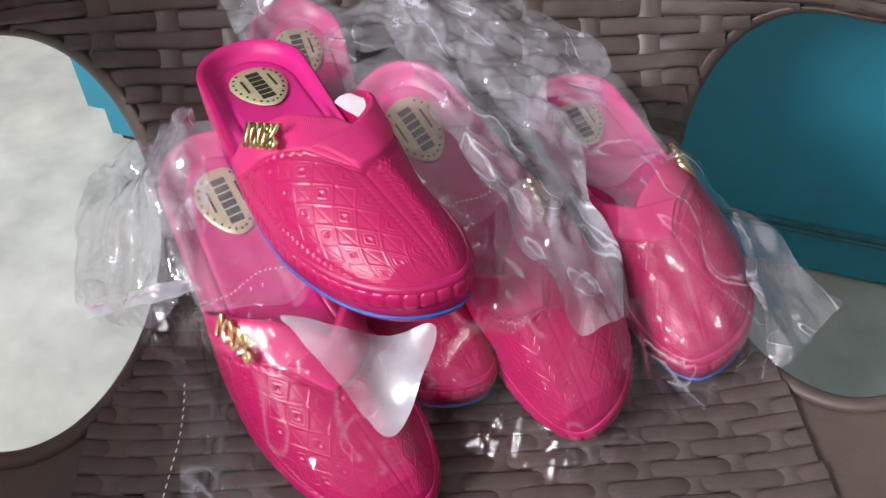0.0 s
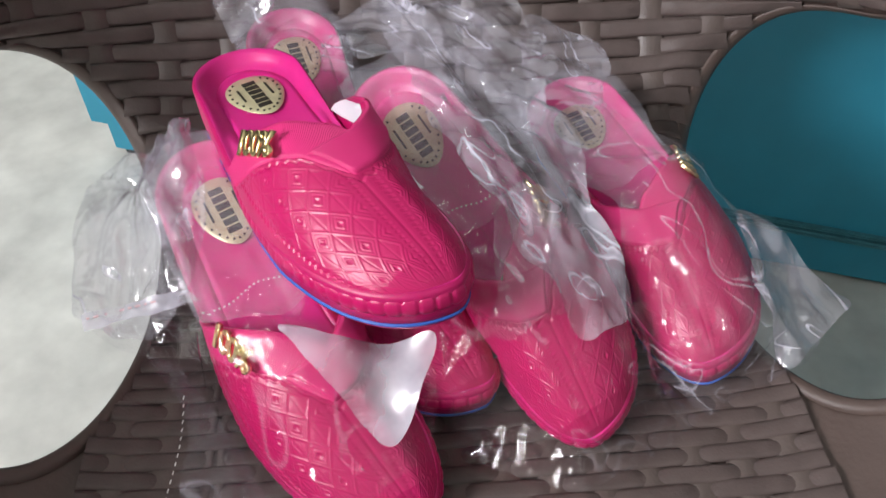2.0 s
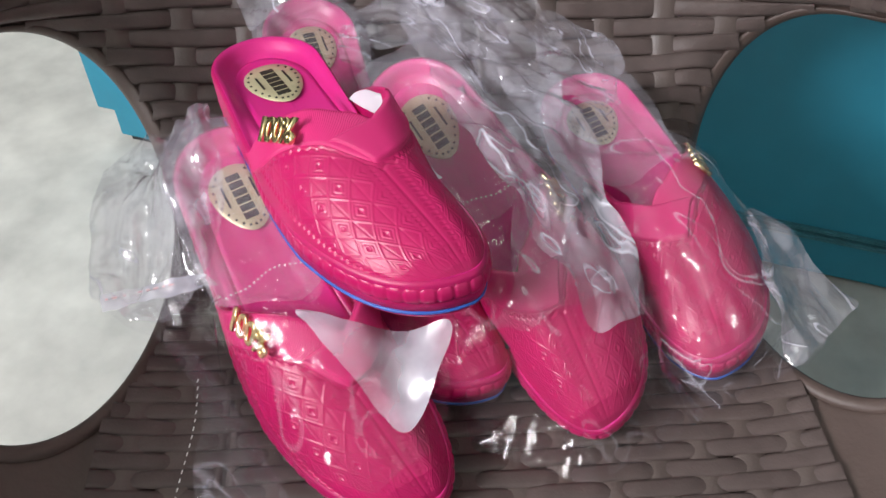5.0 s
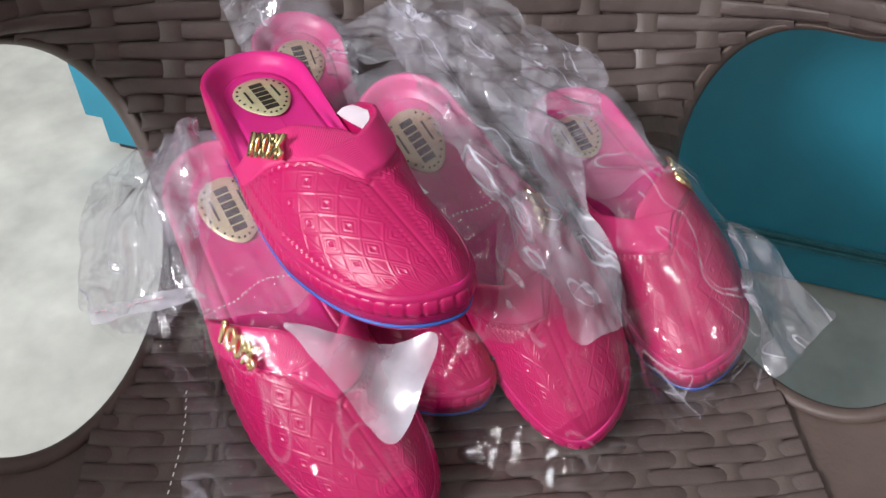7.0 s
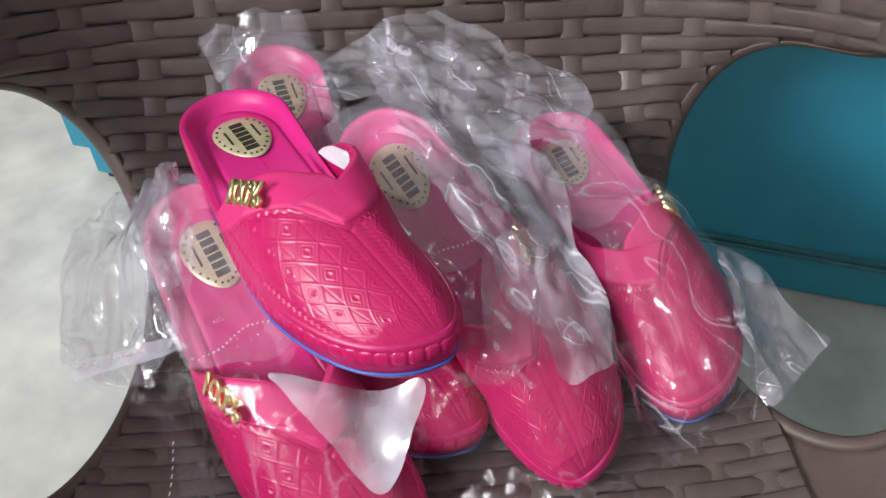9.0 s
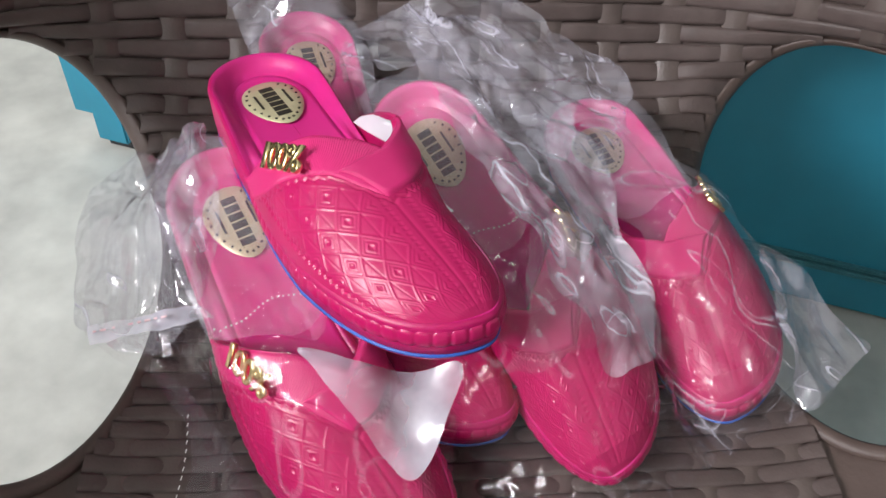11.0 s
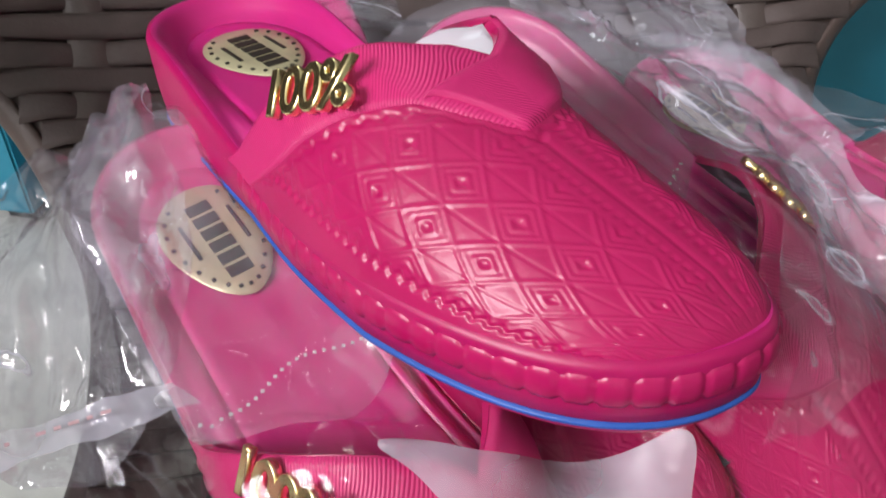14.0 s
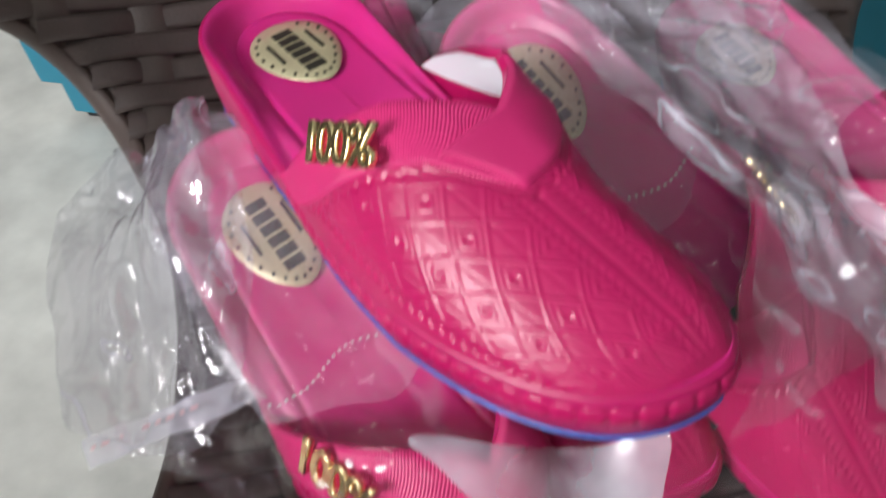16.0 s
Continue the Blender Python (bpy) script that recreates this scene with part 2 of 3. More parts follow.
part("leg", box("leg", (0.048, 0.036, 0.71), TEAL, 0.003, (leg_x, -0.009, 0.366)), desk, "teal square leg with scraped foot")
part("leg_edge", box("leg_edge", (0.034, 0.032, 0.68), TEAL, 0.003, (leg_x - 0.040, -0.004, 0.388)), desk)
part("leg_board", box("leg_board", (0.078, 0.020, 0.69), TEAL, 0.003, (-0.893, 0.006, 0.376)), desk, "teal board beside the leg")
# solid block in place of the hollow, its shade put into the colour
part("foot_cap", box("foot_cap", (0.040, 0.030, 0.013), HOLLOW_SHADE, 0.002, (leg_x + 0.007, -0.006, 0.0065)), desk, "near-black block painted as the shade in the leg's hollow end")

# ---- the chair ----
SEAT_L, SEAT_Y, SEAT_Z, FOLD, RECLINE = 0.49, 0.02, 0.38, 0.11, radians(18)
FLAT, SIDE_R = 0.15, 0.20
HOLE_U, HOLE_V, HOLE_A, HOLE_B, HOLE_SKEW = 0.280, 0.424, 0.093, 0.183, 0.15
TURN_MAX = math.pi / 2 - RECLINE


def shell_point(u, v, lift=0.0):
    """A place on the chair's one curved sheet: u across, v from the seat's front edge up the back."""
    f = min(max((v - SEAT_L) / FOLD, 0.0), TURN_MAX)
    rest = max(v - SEAT_L - FOLD * TURN_MAX, 0.0)
    y = SEAT_Y + min(v, SEAT_L) + FOLD * math.sin(f) + rest * math.cos(f)
    z = SEAT_Z + FOLD * (1 - math.cos(f)) + rest * math.sin(f)
    a = abs(u)
    p = min(max((a - FLAT) / SIDE_R, 0.0), 1.2)
    over = max(a - FLAT - 1.2 * SIDE_R, 0.0)
    x = min(a, FLAT) + SIDE_R * math.sin(p) + over * math.cos(1.2)
    d = SIDE_R * (1 - math.cos(p)) + over * math.sin(1.2)
    # the back curls away towards the openings
    if v > 0.40:
        ring_at = math.sqrt(((a - HOLE_SKEW * (v - HOLE_V) - HOLE_U) / HOLE_A) ** 2 + ((v - HOLE_V) / HOLE_B) ** 2)
        near = min(max(1 - (ring_at - 1) * HOLE_A / 0.026, 0.0), 1.3)
        lift -= 0.016 * near * near * min((v - 0.40) / 0.10, 1.0)
    # the normal tilts inwards where the sides curl up
    nx = -math.sin(p) * (1 if u > 0 else -1)
    up = d + lift * math.cos(p)
    return Vector(((x if u > 0 else -x) + nx * lift, y - math.sin(f) * up, z + math.cos(f) * up))


def in_hole(u, v, grow=0.0):
    return ((abs(u) - HOLE_SKEW * (v - HOLE_V) - HOLE_U) / (HOLE_A + grow)) ** 2 + ((v - HOLE_V) / (HOLE_B + grow)) ** 2 < 1


CHAIR = pose(0.006, 0.33, 0, 0, 0, 9) @ pose(0, -0.33, 0)
chair = thing("armchair", "brown moulded plastic armchair with woven rattan pattern", "chair", CHAIR)


def chair_shell():
    us, vs = np.linspace(-0.47, 0.47, 189), np.linspace(-0.02, 0.96, 197)
    verts = [shell_point(u, v, -0.0045) for v in vs for u in us]
    faces = []
    for q in grid_faces(len(vs), len(us)):
        r, c = divmod(q[0], len(us))
        if not in_hole(us[c] + 0.0025, vs[r] + 0.0025, 0.004):
            faces.append(q)
    ob = part("shell", mesh_of("shell", verts, faces, SHELL), chair, "smooth brown plastic shell with two oval side openings")
    mod = ob.modifiers.new("thick", "SOLIDIFY")
    mod.thickness, mod.offset = 0.004, -1.0


def hole_rim(side):
    n, verts = 160, []
    # across the rim: how far out of the opening, and how high
    section = [(0.009, -0.0040), (0.008, -0.0012), (0.005, -0.0002), (0.002, -0.0006), (0.0002, -0.002), (-0.0005, -0.006), (0.001, -0.013), (0.004, -0.015)]
    for i in range(n):
        a = 2 * math.pi * i / n
        for grow, lift in section:
            v = HOLE_V + (HOLE_B + grow) * math.sin(a)
            u = HOLE_U + HOLE_SKEW * (v - HOLE_V) + (HOLE_A + grow) * math.cos(a)
            verts.append(shell_point(side * u, v, lift))
    faces = []
    k = len(section)
    for i in range(n):
        for j in range(k - 1):
            b = (i + 1) % n
            q = (i * k + j, b * k + j, b * k + j + 1, i * k + j + 1)
            faces.append(q if side < 0 else q[::-1])
    part("opening_rim", mesh_of("opening_rim", verts, faces, SHELL), chair, "smooth rounded rim of the side opening")


def strand(name, v, span, width, spacing, phase, high, low, mat):
    """One woven band across the sheet, dipping under every second stake."""
    verts, faces = [], []
    section = [(-0.5, -0.0018), (-0.47, -0.0003), (-0.28, 0.0003), (0.0, 0.0005), (0.28, 0.0003), (0.47, -0.0003), (0.5, -0.0018)]
    k = len(section)
    wob = random.uniform(-0.0006, 0.0006)
    for u0, u1 in [span]:
        n = max(4, int((u1 - u0) / 0.0032))
        start = len(verts)
        for i in range(n + 1):
            u = u0 + (u1 - u0) * i / n
            c = 0.5 + 0.5 * math.cos(math.pi * (u / spacing + phase))
            dip = c ** 5
            lift = high + (low - high) * dip
            w = width * (1.0 - 0.06 * dip)
            for s, h in section:
                verts.append(shell_point(u, v + wob + s * w + 0.0004 * math.sin(u * 61 + v * 300), lift + h))
        for i in range(n):
            for j in range(k - 1):
                a = start + i * k + j
                faces.append((a, a + k, a + k + 1, a + 1))
    part(name, mesh_of(name, verts, faces, mat), chair)


def spans_at(v, limit):
    us = np.arange(-limit, limit + 0.0005, 0.002)
    out, start = [], None
    for u in us:
        free = not in_hole(u, v, 0.006)
        if free and start is None:
            start = u
        if start is not None and (not free or u >= us[-1] - 1e-6):
            if u - start > 0.012 and abs(start + u) / 2 < 0.30:
                out.append((start, u))
            start = None
    return out


def stake(name, u, v0, v1, width, lift, mat):
    n = int((v1 - v0) / 0.008)
    runs = [[]]
    for i in range(n + 1):
        v = v0 + (v1 - v0) * i / n
        if in_hole(u, v, 0.009):
            runs.append([])
        else:
            runs[-1].append(v)
    for run in runs:
        if len(run) > 1:
            verts = [shell_point(u + s * width, v, lift + h) for v in run for s, h in ((-0.5, -0.002), (-0.4, 0.0), (0.4, 0.0), (0.5, -0.002))]
            part(name, mesh_of(name, verts, grid_faces(len(run), 4), mat), chair)


chair_shell()
hole_rim(1)
hole_rim(-1)
SEAT_PITCH, SEAT_SPACING = 0.0108, 0.0265
BACK_PITCH, BACK_SPACING = 0.0150, 0.0480
row = 0
v = 0.0
while v < 0.505:
    limit = 0.203 + 0.02 * max(0.0, 0.25 - v)
    for span in spans_at(v, limit):
        strand("seat_strand", v, span, SEAT_PITCH * 0.985, SEAT_SPACING, row % 2, 0.0009, -0.0013, WEAVE)
    v += SEAT_PITCH
    row += 1
while v < 0.95:
    for span in spans_at(v, 0.45):
        strand("back_strand", v, span, BACK_PITCH * 0.94, BACK_SPACING, row % 2, 0.0022, -0.0024, WEAVE)
    v += BACK_PITCH
    row += 1
for i in range(-7, 8):
    # one pair of narrow stakes, the rest broad ones
    if i == -5:
        stake("seat_stake", i * SEAT_SPACING - 0.0038, 0.0, 0.505, 0.0062, -0.0001, STAKE)
        stake("seat_stake", i * SEAT_SPACING + 0.0038, 0.0, 0.505, 0.0062, -0.0001, STAKE)
    else:
        stake("seat_stake", i * SEAT_SPACING, 0.0, 0.505, 0.0185, -0.0004, STAKE)
for i in range(-8, 9):
    stake("back_stake", i * BACK_SPACING, 0.507, 0.95, 0.020, -0.0006, STAKE)


def chair_leg(x, y, lean_x, lean_y):
    bm = bmesh.new()
    bmesh.ops.create_cone(bm, cap_ends=True, segments=20, radius1=0.019, radius2=0.027, depth=0.385)
    bmesh.ops.translate(bm, vec=(0, 0, 0.1925), verts=bm.verts)
    for p in bm.verts:
        k = 1 - p.co.z / 0.385
        p.co.x += lean_x * k
        p.co.y += lean_y * k
        if p.co.z > 0.2:
            p.co.z -= 0.012
    bmesh.ops.translate(bm, vec=(x, y, 0), verts=bm.verts)
    part("leg", bm_mesh("leg", bm, SHELL, True), chair)


for x, y, lx, ly in ((-0.17, 0.09, -0.03, -0.03), (0.17, 0.09, 0.03, -0.03), (-0.14, 0.45, -0.02, 0.03), (0.14, 0.45, 0.02, 0.03)):
    chair_leg(x, y, lx, ly)

# ---- the slippers ----
LENGTH = 0.264


def soft_step(a, b, x):
    k = np.clip((x - a) / (b - a), 0, 1)
    return k * k * (3 - 2 * k)


def half_width(s, outer):
    w = np.interp(s, [0, 0.15, 0.42, 0.70, 1.0], [0.0335, 0.0345, 0.039 if outer else 0.032, 0.0500 if outer else 0.0320, 0.0490 if outer else 0.0310])
    w = w + 0.0015 * np.sin(np.clip((s - 0.15) / 0.55, 0, 1) * math.pi) * (1 if outer else -1)
    heel = np.sqrt(np.clip(1 - (1 - np.clip(s / 0.15, 0, 1)) ** 2.2, 0, 1))
    toe = np.clip(1 - np.clip((s - 0.66) / 0.34, 0, 1) ** (3.3 if outer else 2.1), 0, 1) ** 0.5
    return w * heel * toe


def middle(s):
    return 0.014 * soft_step(0.50, 1.0, s)


RING = 200
_half = (1 - np.cos(np.linspace(0, math.pi, RING // 2 + 1))) / 2
RING_S = np.concatenate([_half, _half[-2:0:-1]])
RING_OUT = np.concatenate([np.ones(RING // 2 + 1), np.zeros(RING // 2 - 1)]).astype(bool)


def ring(inset, z, squeeze=0.044):
    """The sole's outline, drawn in by inset, at the height z (a number, or one for each s)."""
    s = RING_S
    w = np.where(RING_OUT, -half_width(s, True), half_width(s, False))
    k = 1 - inset / squeeze
    x = inset + (LENGTH - 2 * inset) * s
    y = middle(s) + w * k
    return np.stack([x, y, np.broadcast_to(z, s.shape)], -1)


def spring(x):
    """How much the sole lifts towards the toe."""
    return 0.002 * np.clip((x / LENGTH - 0.70) / 0.30, 0, 1) ** 2


def top_height(s):
    return 0.0245 + 0.0140 * (1 - soft_step(0.12, 0.50, s)) + 0.001


def centre_height(x):
    return np.interp(x, [0.09, 0.125, 0.15, 0.172, 0.199, 0.215, 0.235, 0.250, 0.2585, 0.2645],
                     [0.066, 0.0710, 0.0710, 0.0655, 0.0565, 0.0505, 0.0430, 0.0365, 0.0295, 0.0215])


SEAM = 0.475 * math.pi
CROSS = 0.545 * math.pi


def edge_outer(th):
    """The back edge of the outer strap."""
    return np.interp(th / math.pi, [0, 0.10, 0.28, 0.45, 0.50, 0.545, 0.62], [0.096, 0.112, 0.1330, 0.155, 0.163, 0.172, 0.186])


def edge_inner(th):
    """The back edge of the inner strap, which stands up in a peak over the inner side of the foot."""
    return np.interp(th / math.pi, [0.39, 0.545, 0.70, 0.78, 0.85, 0.93, 1.0], [0.176, 0.172, 0.161, 0.1555, 0.149, 0.122, 0.092])


def strap_front(th):
    """The front edge of the crossed straps."""
    return np.interp(th / math.pi, [0, 0.15, 0.30, 0.39, 0.47, 0.56, 0.70, 0.85, 0.97], [0.118, 0.142, 0.162, 0.176, 0.199, 0.195, 0.183, 0.166, 0.126])


def vamp_edge(th):
    return np.where(th < CROSS, edge_outer(th), edge_inner(th))


def vamp_surface(x, th):
    """Places on the upper: x along the foot, th from the outer side (0) over the top to the inner side (pi)."""
    s = np.clip(x / LENGTH, 0, 1)
    c, sn = np.cos(th), np.sin(th)
    wo, wi = half_width(s, True) + 0.0012, half_width(s, False) + 0.0012
    reach = np.sign(c) * np.abs(c) ** 0.80
    y = middle(s) - np.where(reach > 0, wo, wi) * reach
    # the inner wall stands steep towards the ankle and slopes towards the toe
    steep = np.interp(x, [0.09, 0.15, 0.175, 0.20, 0.225, 0.27], [0.42, 0.20, 0.60, 2.2, 2.4, 1.4])
    power = np.where(c > 0, 0.88 + 0.45 * soft_step(0.0, 0.5, c), 0.88 + (steep - 0.88) * soft_step(0.0, 0.30, -c))
    z = 0.0195 + (centre_height(x) - 0.0195) * np.abs(sn) ** power
    return np.stack([x, y, z], -1)


def relief(x, th):
    """The stamped pattern of the upper: diamonds, framed squares, seams and zigzag stitching."""
    a = (th - SEAM) * 0.047
    side = np.abs(a)
    base = np.minimum(th, math.pi - th) * 0.047
    back = x - strap_front(th) - 0.001
    # lattice
    p, q = (x * 0.82 + side) / 0.0136, (x * 0.82 - side * 0.95) / 0.0136
    fp, fq = p - np.floor(p), q - np.floor(q)
    d = np.maximum(np.abs(fp - 0.5), np.abs(fq - 0.5))
    odd = (np.floor(p) + np.floor(q)) % 2 > 0.5
    h = 0.0006 * soft_step(0.435, 0.475, d)
    plain = 0.0002 * (1 - soft_step(0.18, 0.40, d))
    framed = 0.00055 * (soft_step(0.10, 0.14, d) - soft_step(0.20, 0.24, d)) - 0.0006 * (1 - soft_step(0.07, 0.10, d)) + 0.0004 * (soft_step(0.29, 0.32, d) - soft_step(0.38, 0.41, d))
    leaf = plain - 0.0004 * (1 - soft_step(0.02, 0.05, np.abs(fp - fq) * 0.7))
    h = h + np.where(odd, framed, leaf)
    field = soft_step(0.0068, 0.0078, side) * soft_step(0.0215, 0.0228, base) * soft_step(0.004, 0.006, back)
    h = h * field
    # zigzag above the welt and below the straps
    tri = np.abs(((x * 1.15 + side * 0.35) / 0.0046) % 1.0 - 0.5) * 2
    h = h - 0.0014 * (1 - soft_step(0.0005, 0.0014, np.abs(base - 0.0175 - 0.0026 * tri))) * soft_step(-0.001, 0.002, back)
    tri2 = np.abs((side / 0.0042) % 1.0 - 0.5) * 2
    h = h - 0.0012 * (1 - soft_step(0.0004, 0.0013, np.abs(back - 0.0005 - 0.0022 * tri2))) * soft_step(0.012, 0.014, base)
    # stitched line close to the straps
    dash = soft_step(0.25, 0.35, np.abs((side / 0.0030) % 1.0 - 0.5) * 2)
    h = h - 0.0012 * dash * (1 - soft_step(0.0004, 0.0012, np.abs(back + 0.003)))
    # seams along the middle
    dots = soft_step(0.3, 0.5, np.abs((x / 0.0030) % 1.0 - 0.5) * 2)
    h = h - 0.0008 * (1 - soft_step(0.0002, 0.0007, side)) * soft_step(-0.002, 0.002, back)
    h = h - 0.0006 * dots * (1 - soft_step(0.0003, 0.0009, np.abs(side - 0.0038))) * soft_step(-0.002, 0.002, back)
    return 0.46 * h * soft_step(0.0, 0.012, LENGTH - x)


def displaced(grid, lift):
    """Moves a grid of places out along its normals."""
    du, dv = np.gradient(grid, axis=0), np.gradient(grid, axis=1)
    n = np.cross(du, dv)
    n /= np.linalg.norm(n, axis=-1, keepdims=True) + 1e-12
    if n[:, :, 2].mean() < 0:
        n = -n
    return grid + n * np.asarray(lift)[..., None]


def sprung(p):
    p = np.array(p, float)
    p[..., 2] += spring(p[..., 0])
    return p


def sided(p, left):
    p = np.array(p, float)
    if left:
        p[..., 1] *= -1
    return p


def slipper_meshes(left):
    """The meshes of one slipper: origin under the heel, toe along x."""
    foot, out = left, {}

    def lofted(name, rings, mat):
        pts = sided(sprung(np.stack(rings)), foot)
        faces = grid_faces(len(rings), RING, True, flip=foot)
        return mesh_of(name, pts.reshape(-1, 3), faces, mat)

    top = top_height(RING_S)
    out["sole"] = lofted("sole", [ring(0.040, 0.0), ring(0.020, 0.0), ring(0.004, 0.0), ring(0.0014, 0.0012), ring(0.0006, 0.0030), ring(0.0012, 0.0036),
                                  ring(0.0012, 0.0056), ring(0.0002, 0.0062), ring(0.0, 0.011), ring(-0.0006, 0.018), ring(-0.0010, top - 0.003), ring(-0.0002, top - 0.0007), ring(0.0014, top)], SOLE)
    dish = 0.0275 + 0.006 * (1 - soft_step(0.0, 0.4, RING_S)) * 0.4
    out["footbed"] = lofted("footbed", [ring(0.0013, top), ring(0.0030, top - 0.0002), ring(0.0050, top - 0.0018), ring(0.0075, (top + dish) / 2), ring(0.0105, dish + 0.0012), ring(0.0125, dish + 0.0009),
                                        ring(0.0132, dish), ring(0.0140, dish), ring(0.0148, dish + 0.0009), ring(0.018, dish + 0.0006), ring(0.026, dish), ring(0.034, dish - 0.0004), ring(0.0415, dish - 0.0005), ring(0.0439, dish - 0.0005)], FOOTBED)
    out["stripe"] = lofted("stripe", [ring(0.0014, 0.0036), ring(-0.0001, 0.0039), ring(-0.0003, 0.0046), ring(-0.0001, 0.0053), ring(0.0014, 0.0056)], BLUE)

    # upper
    nx, nt = 230, 250
    th = np.linspace(0.0, math.pi, nt)
    k = np.linspace(0, 1, nx) ** 0.92
    k = np.sin(k * math.pi / 2) * 0.35 + k * 0.65
    start = vamp_edge(th)
    X = start[None, :] + (LENGTH + 0.0003 - start)[None, :] * k[:, None]
    T = np.broadcast_to(th, X.shape)
    outer = displaced(vamp_surface(X, T), relief(X, T))
    inner = displaced(vamp_surface(X[::6, ::6], T[::6, ::6]), np.full(X[::6, ::6].shape, -0.0028))
    a = sided(sprung(outer), foot)
    out["upper"] = mesh_of("upper", a.reshape(-1, 3), grid_faces(nx, nt, flip=not foot), VAMP)
    b = sided(sprung(inner), foot)
    out["lining"] = mesh_of("lining", b.reshape(-1, 3), grid_faces(b.shape[0], b.shape[1], flip=foot), PINK_LINING)
    lip = np.stack([outer[0], displaced(vamp_surface(X, T), np.full(X.shape, -0.0028))[0]])
    c = sided(sprung(lip), foot)
    out["edge"] = mesh_of("edge", c.reshape(-1, 3), grid_faces(2, nt), VAMP)

    # straps
    def strap(name, first, last, edge, lift):
        m, n = 120, 24
        k, w = np.linspace(0, 1, m)[:, None], np.linspace(0, 1, n)[None, :]
        tg = (first[0] + (first[1] - first[0]) * w) * (1 - k) + last * k
        tg = tg * math.pi
        xx = edge(tg) * (1 - w) + strap_front(tg) * w
        prof = np.minimum(1, np.minimum(w, 1 - w) * 10) * np.minimum(1, np.minimum(k, 1 - k) * 30)
        g = displaced(vamp_surface(xx, tg), lift * np.sqrt(prof) - 0.0003)
        g = sided(sprung(g), foot)
        uv = np.stack(np.broadcast_arrays(k, w), -1).reshape(-1, 2)
        out[name] = mesh_of(name, g.reshape(-1, 3), grid_faces(m, n, flip=foot), STRAP, uv=uv)

    strap("outer_strap", (0.60, 0.47), 0.03, edge_outer, 0.0012)
    strap("inner_strap", (0.39, 0.470), 0.97, edge_inner, 0.0024)

    # notched welt round the front
    m, n = 330, 10
    ss = np.concatenate([np.linspace(0.42, 0.80, m // 4, endpoint=False), 1 - 0.20 * (1 - np.linspace(0, 1, m // 4)) ** 2])
    ss = np.concatenate([ss, ss[-2::-1]])
    outer_side = np.arange(len(ss)) < m // 4 * 2
    w = np.where(outer_side, -half_width(ss, True), half_width(ss, False))
    path = np.stack([ss * LENGTH, middle(ss) + w, np.full(ss.shape, 0.0172)], -1)
    tan = np.gradient(path, axis=0)
    run = np.concatenate([[0], np.cumsum(np.linalg.norm(np.diff(path, axis=0), axis=1))])
    tan /= np.linalg.norm(tan, axis=1, keepdims=True) + 1e-12
    side = np.cross(tan, np.array([0, 0, 1.0]))
    notch = 1 - 0.30 * np.exp(-((((run / 0.0080) % 1.0) - 0.5) / 0.10) ** 2)
    ang = np.linspace(0, 2 * math.pi, n, endpoint=False)
    tube = path[:, None, :] + (side[:, None, :] * (np.cos(ang)[None, :, None] * 0.0024) + np.array([0, 0, 1.0]) * (np.sin(ang)[None, :, None] * 0.0056)) * notch[:, None, None]
    tube = sided(sprung(tube), foot)
    out["welt"] = mesh_of("welt", tube.reshape(-1, 3), grid_faces(len(ss), n, True, flip=not foot), VAMP)

    # the oval sticker on the footbed
    n = 48
    rows = []
    for r, z in ((0.0, 0.0307), (0.6, 0.0307), (0.97, 0.0307), (1.0, 0.0300)):
        an = np.linspace(0, 2 * math.pi, n, endpoint=False)
        rows.append(np.stack([0.0490 + r * 0.0255 * np.cos(an), r * 0.0175 * np.sin(an) * (1 - 0.22 * np.cos(an)), np.full(n, z)], -1))
    g = sided(np.stack(rows), foot)
    out["sticker"] = mesh_of("sticker", g.reshape(-1, 3), grid_faces(len(rows), n, True, flip=foot), STICKER)
    bm = bmesh.new()
    for i in range(6):
        bar = bmesh.ops.create_cube(bm, size=1.0)["verts"]
        bmesh.ops.scale(bm, vec=(0.0044, 0.0086, 0.0004), verts=bar)
        bmesh.ops.translate(bm, vec=(0.0340 + i * 0.0059, 0, 0.0309), verts=bar)
    for i in range(22):
        t = 2 * math.pi * i / 22
        if abs(math.sin(t)) > 0.30 or math.cos(t) > 0:
            bar = bmesh.ops.create_cube(bm, size=1.0)["verts"]
            bmesh.ops.scale(bm, vec=(0.0014, 0.0014, 0.0004), verts=bar)
            bmesh.ops.translate(bm, vec=(0.0490 + 0.0220 * math.cos(t), (1 if not foot else -1) * 0.0148 * math.sin(t) * (1 - 0.22 * math.cos(t)), 0.0309), verts=bar)
    for y in (0.0092, -0.0092):
        bar = bmesh.ops.create_cube(bm, size=1.0)["verts"]
        bmesh.ops.scale(bm, vec=(0.016, 0.0014, 0.0004), verts=bar)
        bmesh.ops.translate(bm, vec=(0.046, y, 0.0309), verts=bar)
    out["print"] = bm_mesh("print", bm, INK)
    sheet = np.array([[(0.167 + 0.030 * i / 12, (j / 8 - 0.5) * 0.066 + 0.004, 0.0312 + 0.0006 * math.sin(i + j)) for j in range(9)] for i in range(13)])
    out["insole_sheet"] = mesh_of("insole_sheet", sided(sheet, foot).reshape(-1, 3), grid_faces(13, 9, flip=foot), INSOLE_WHITE)
    return out


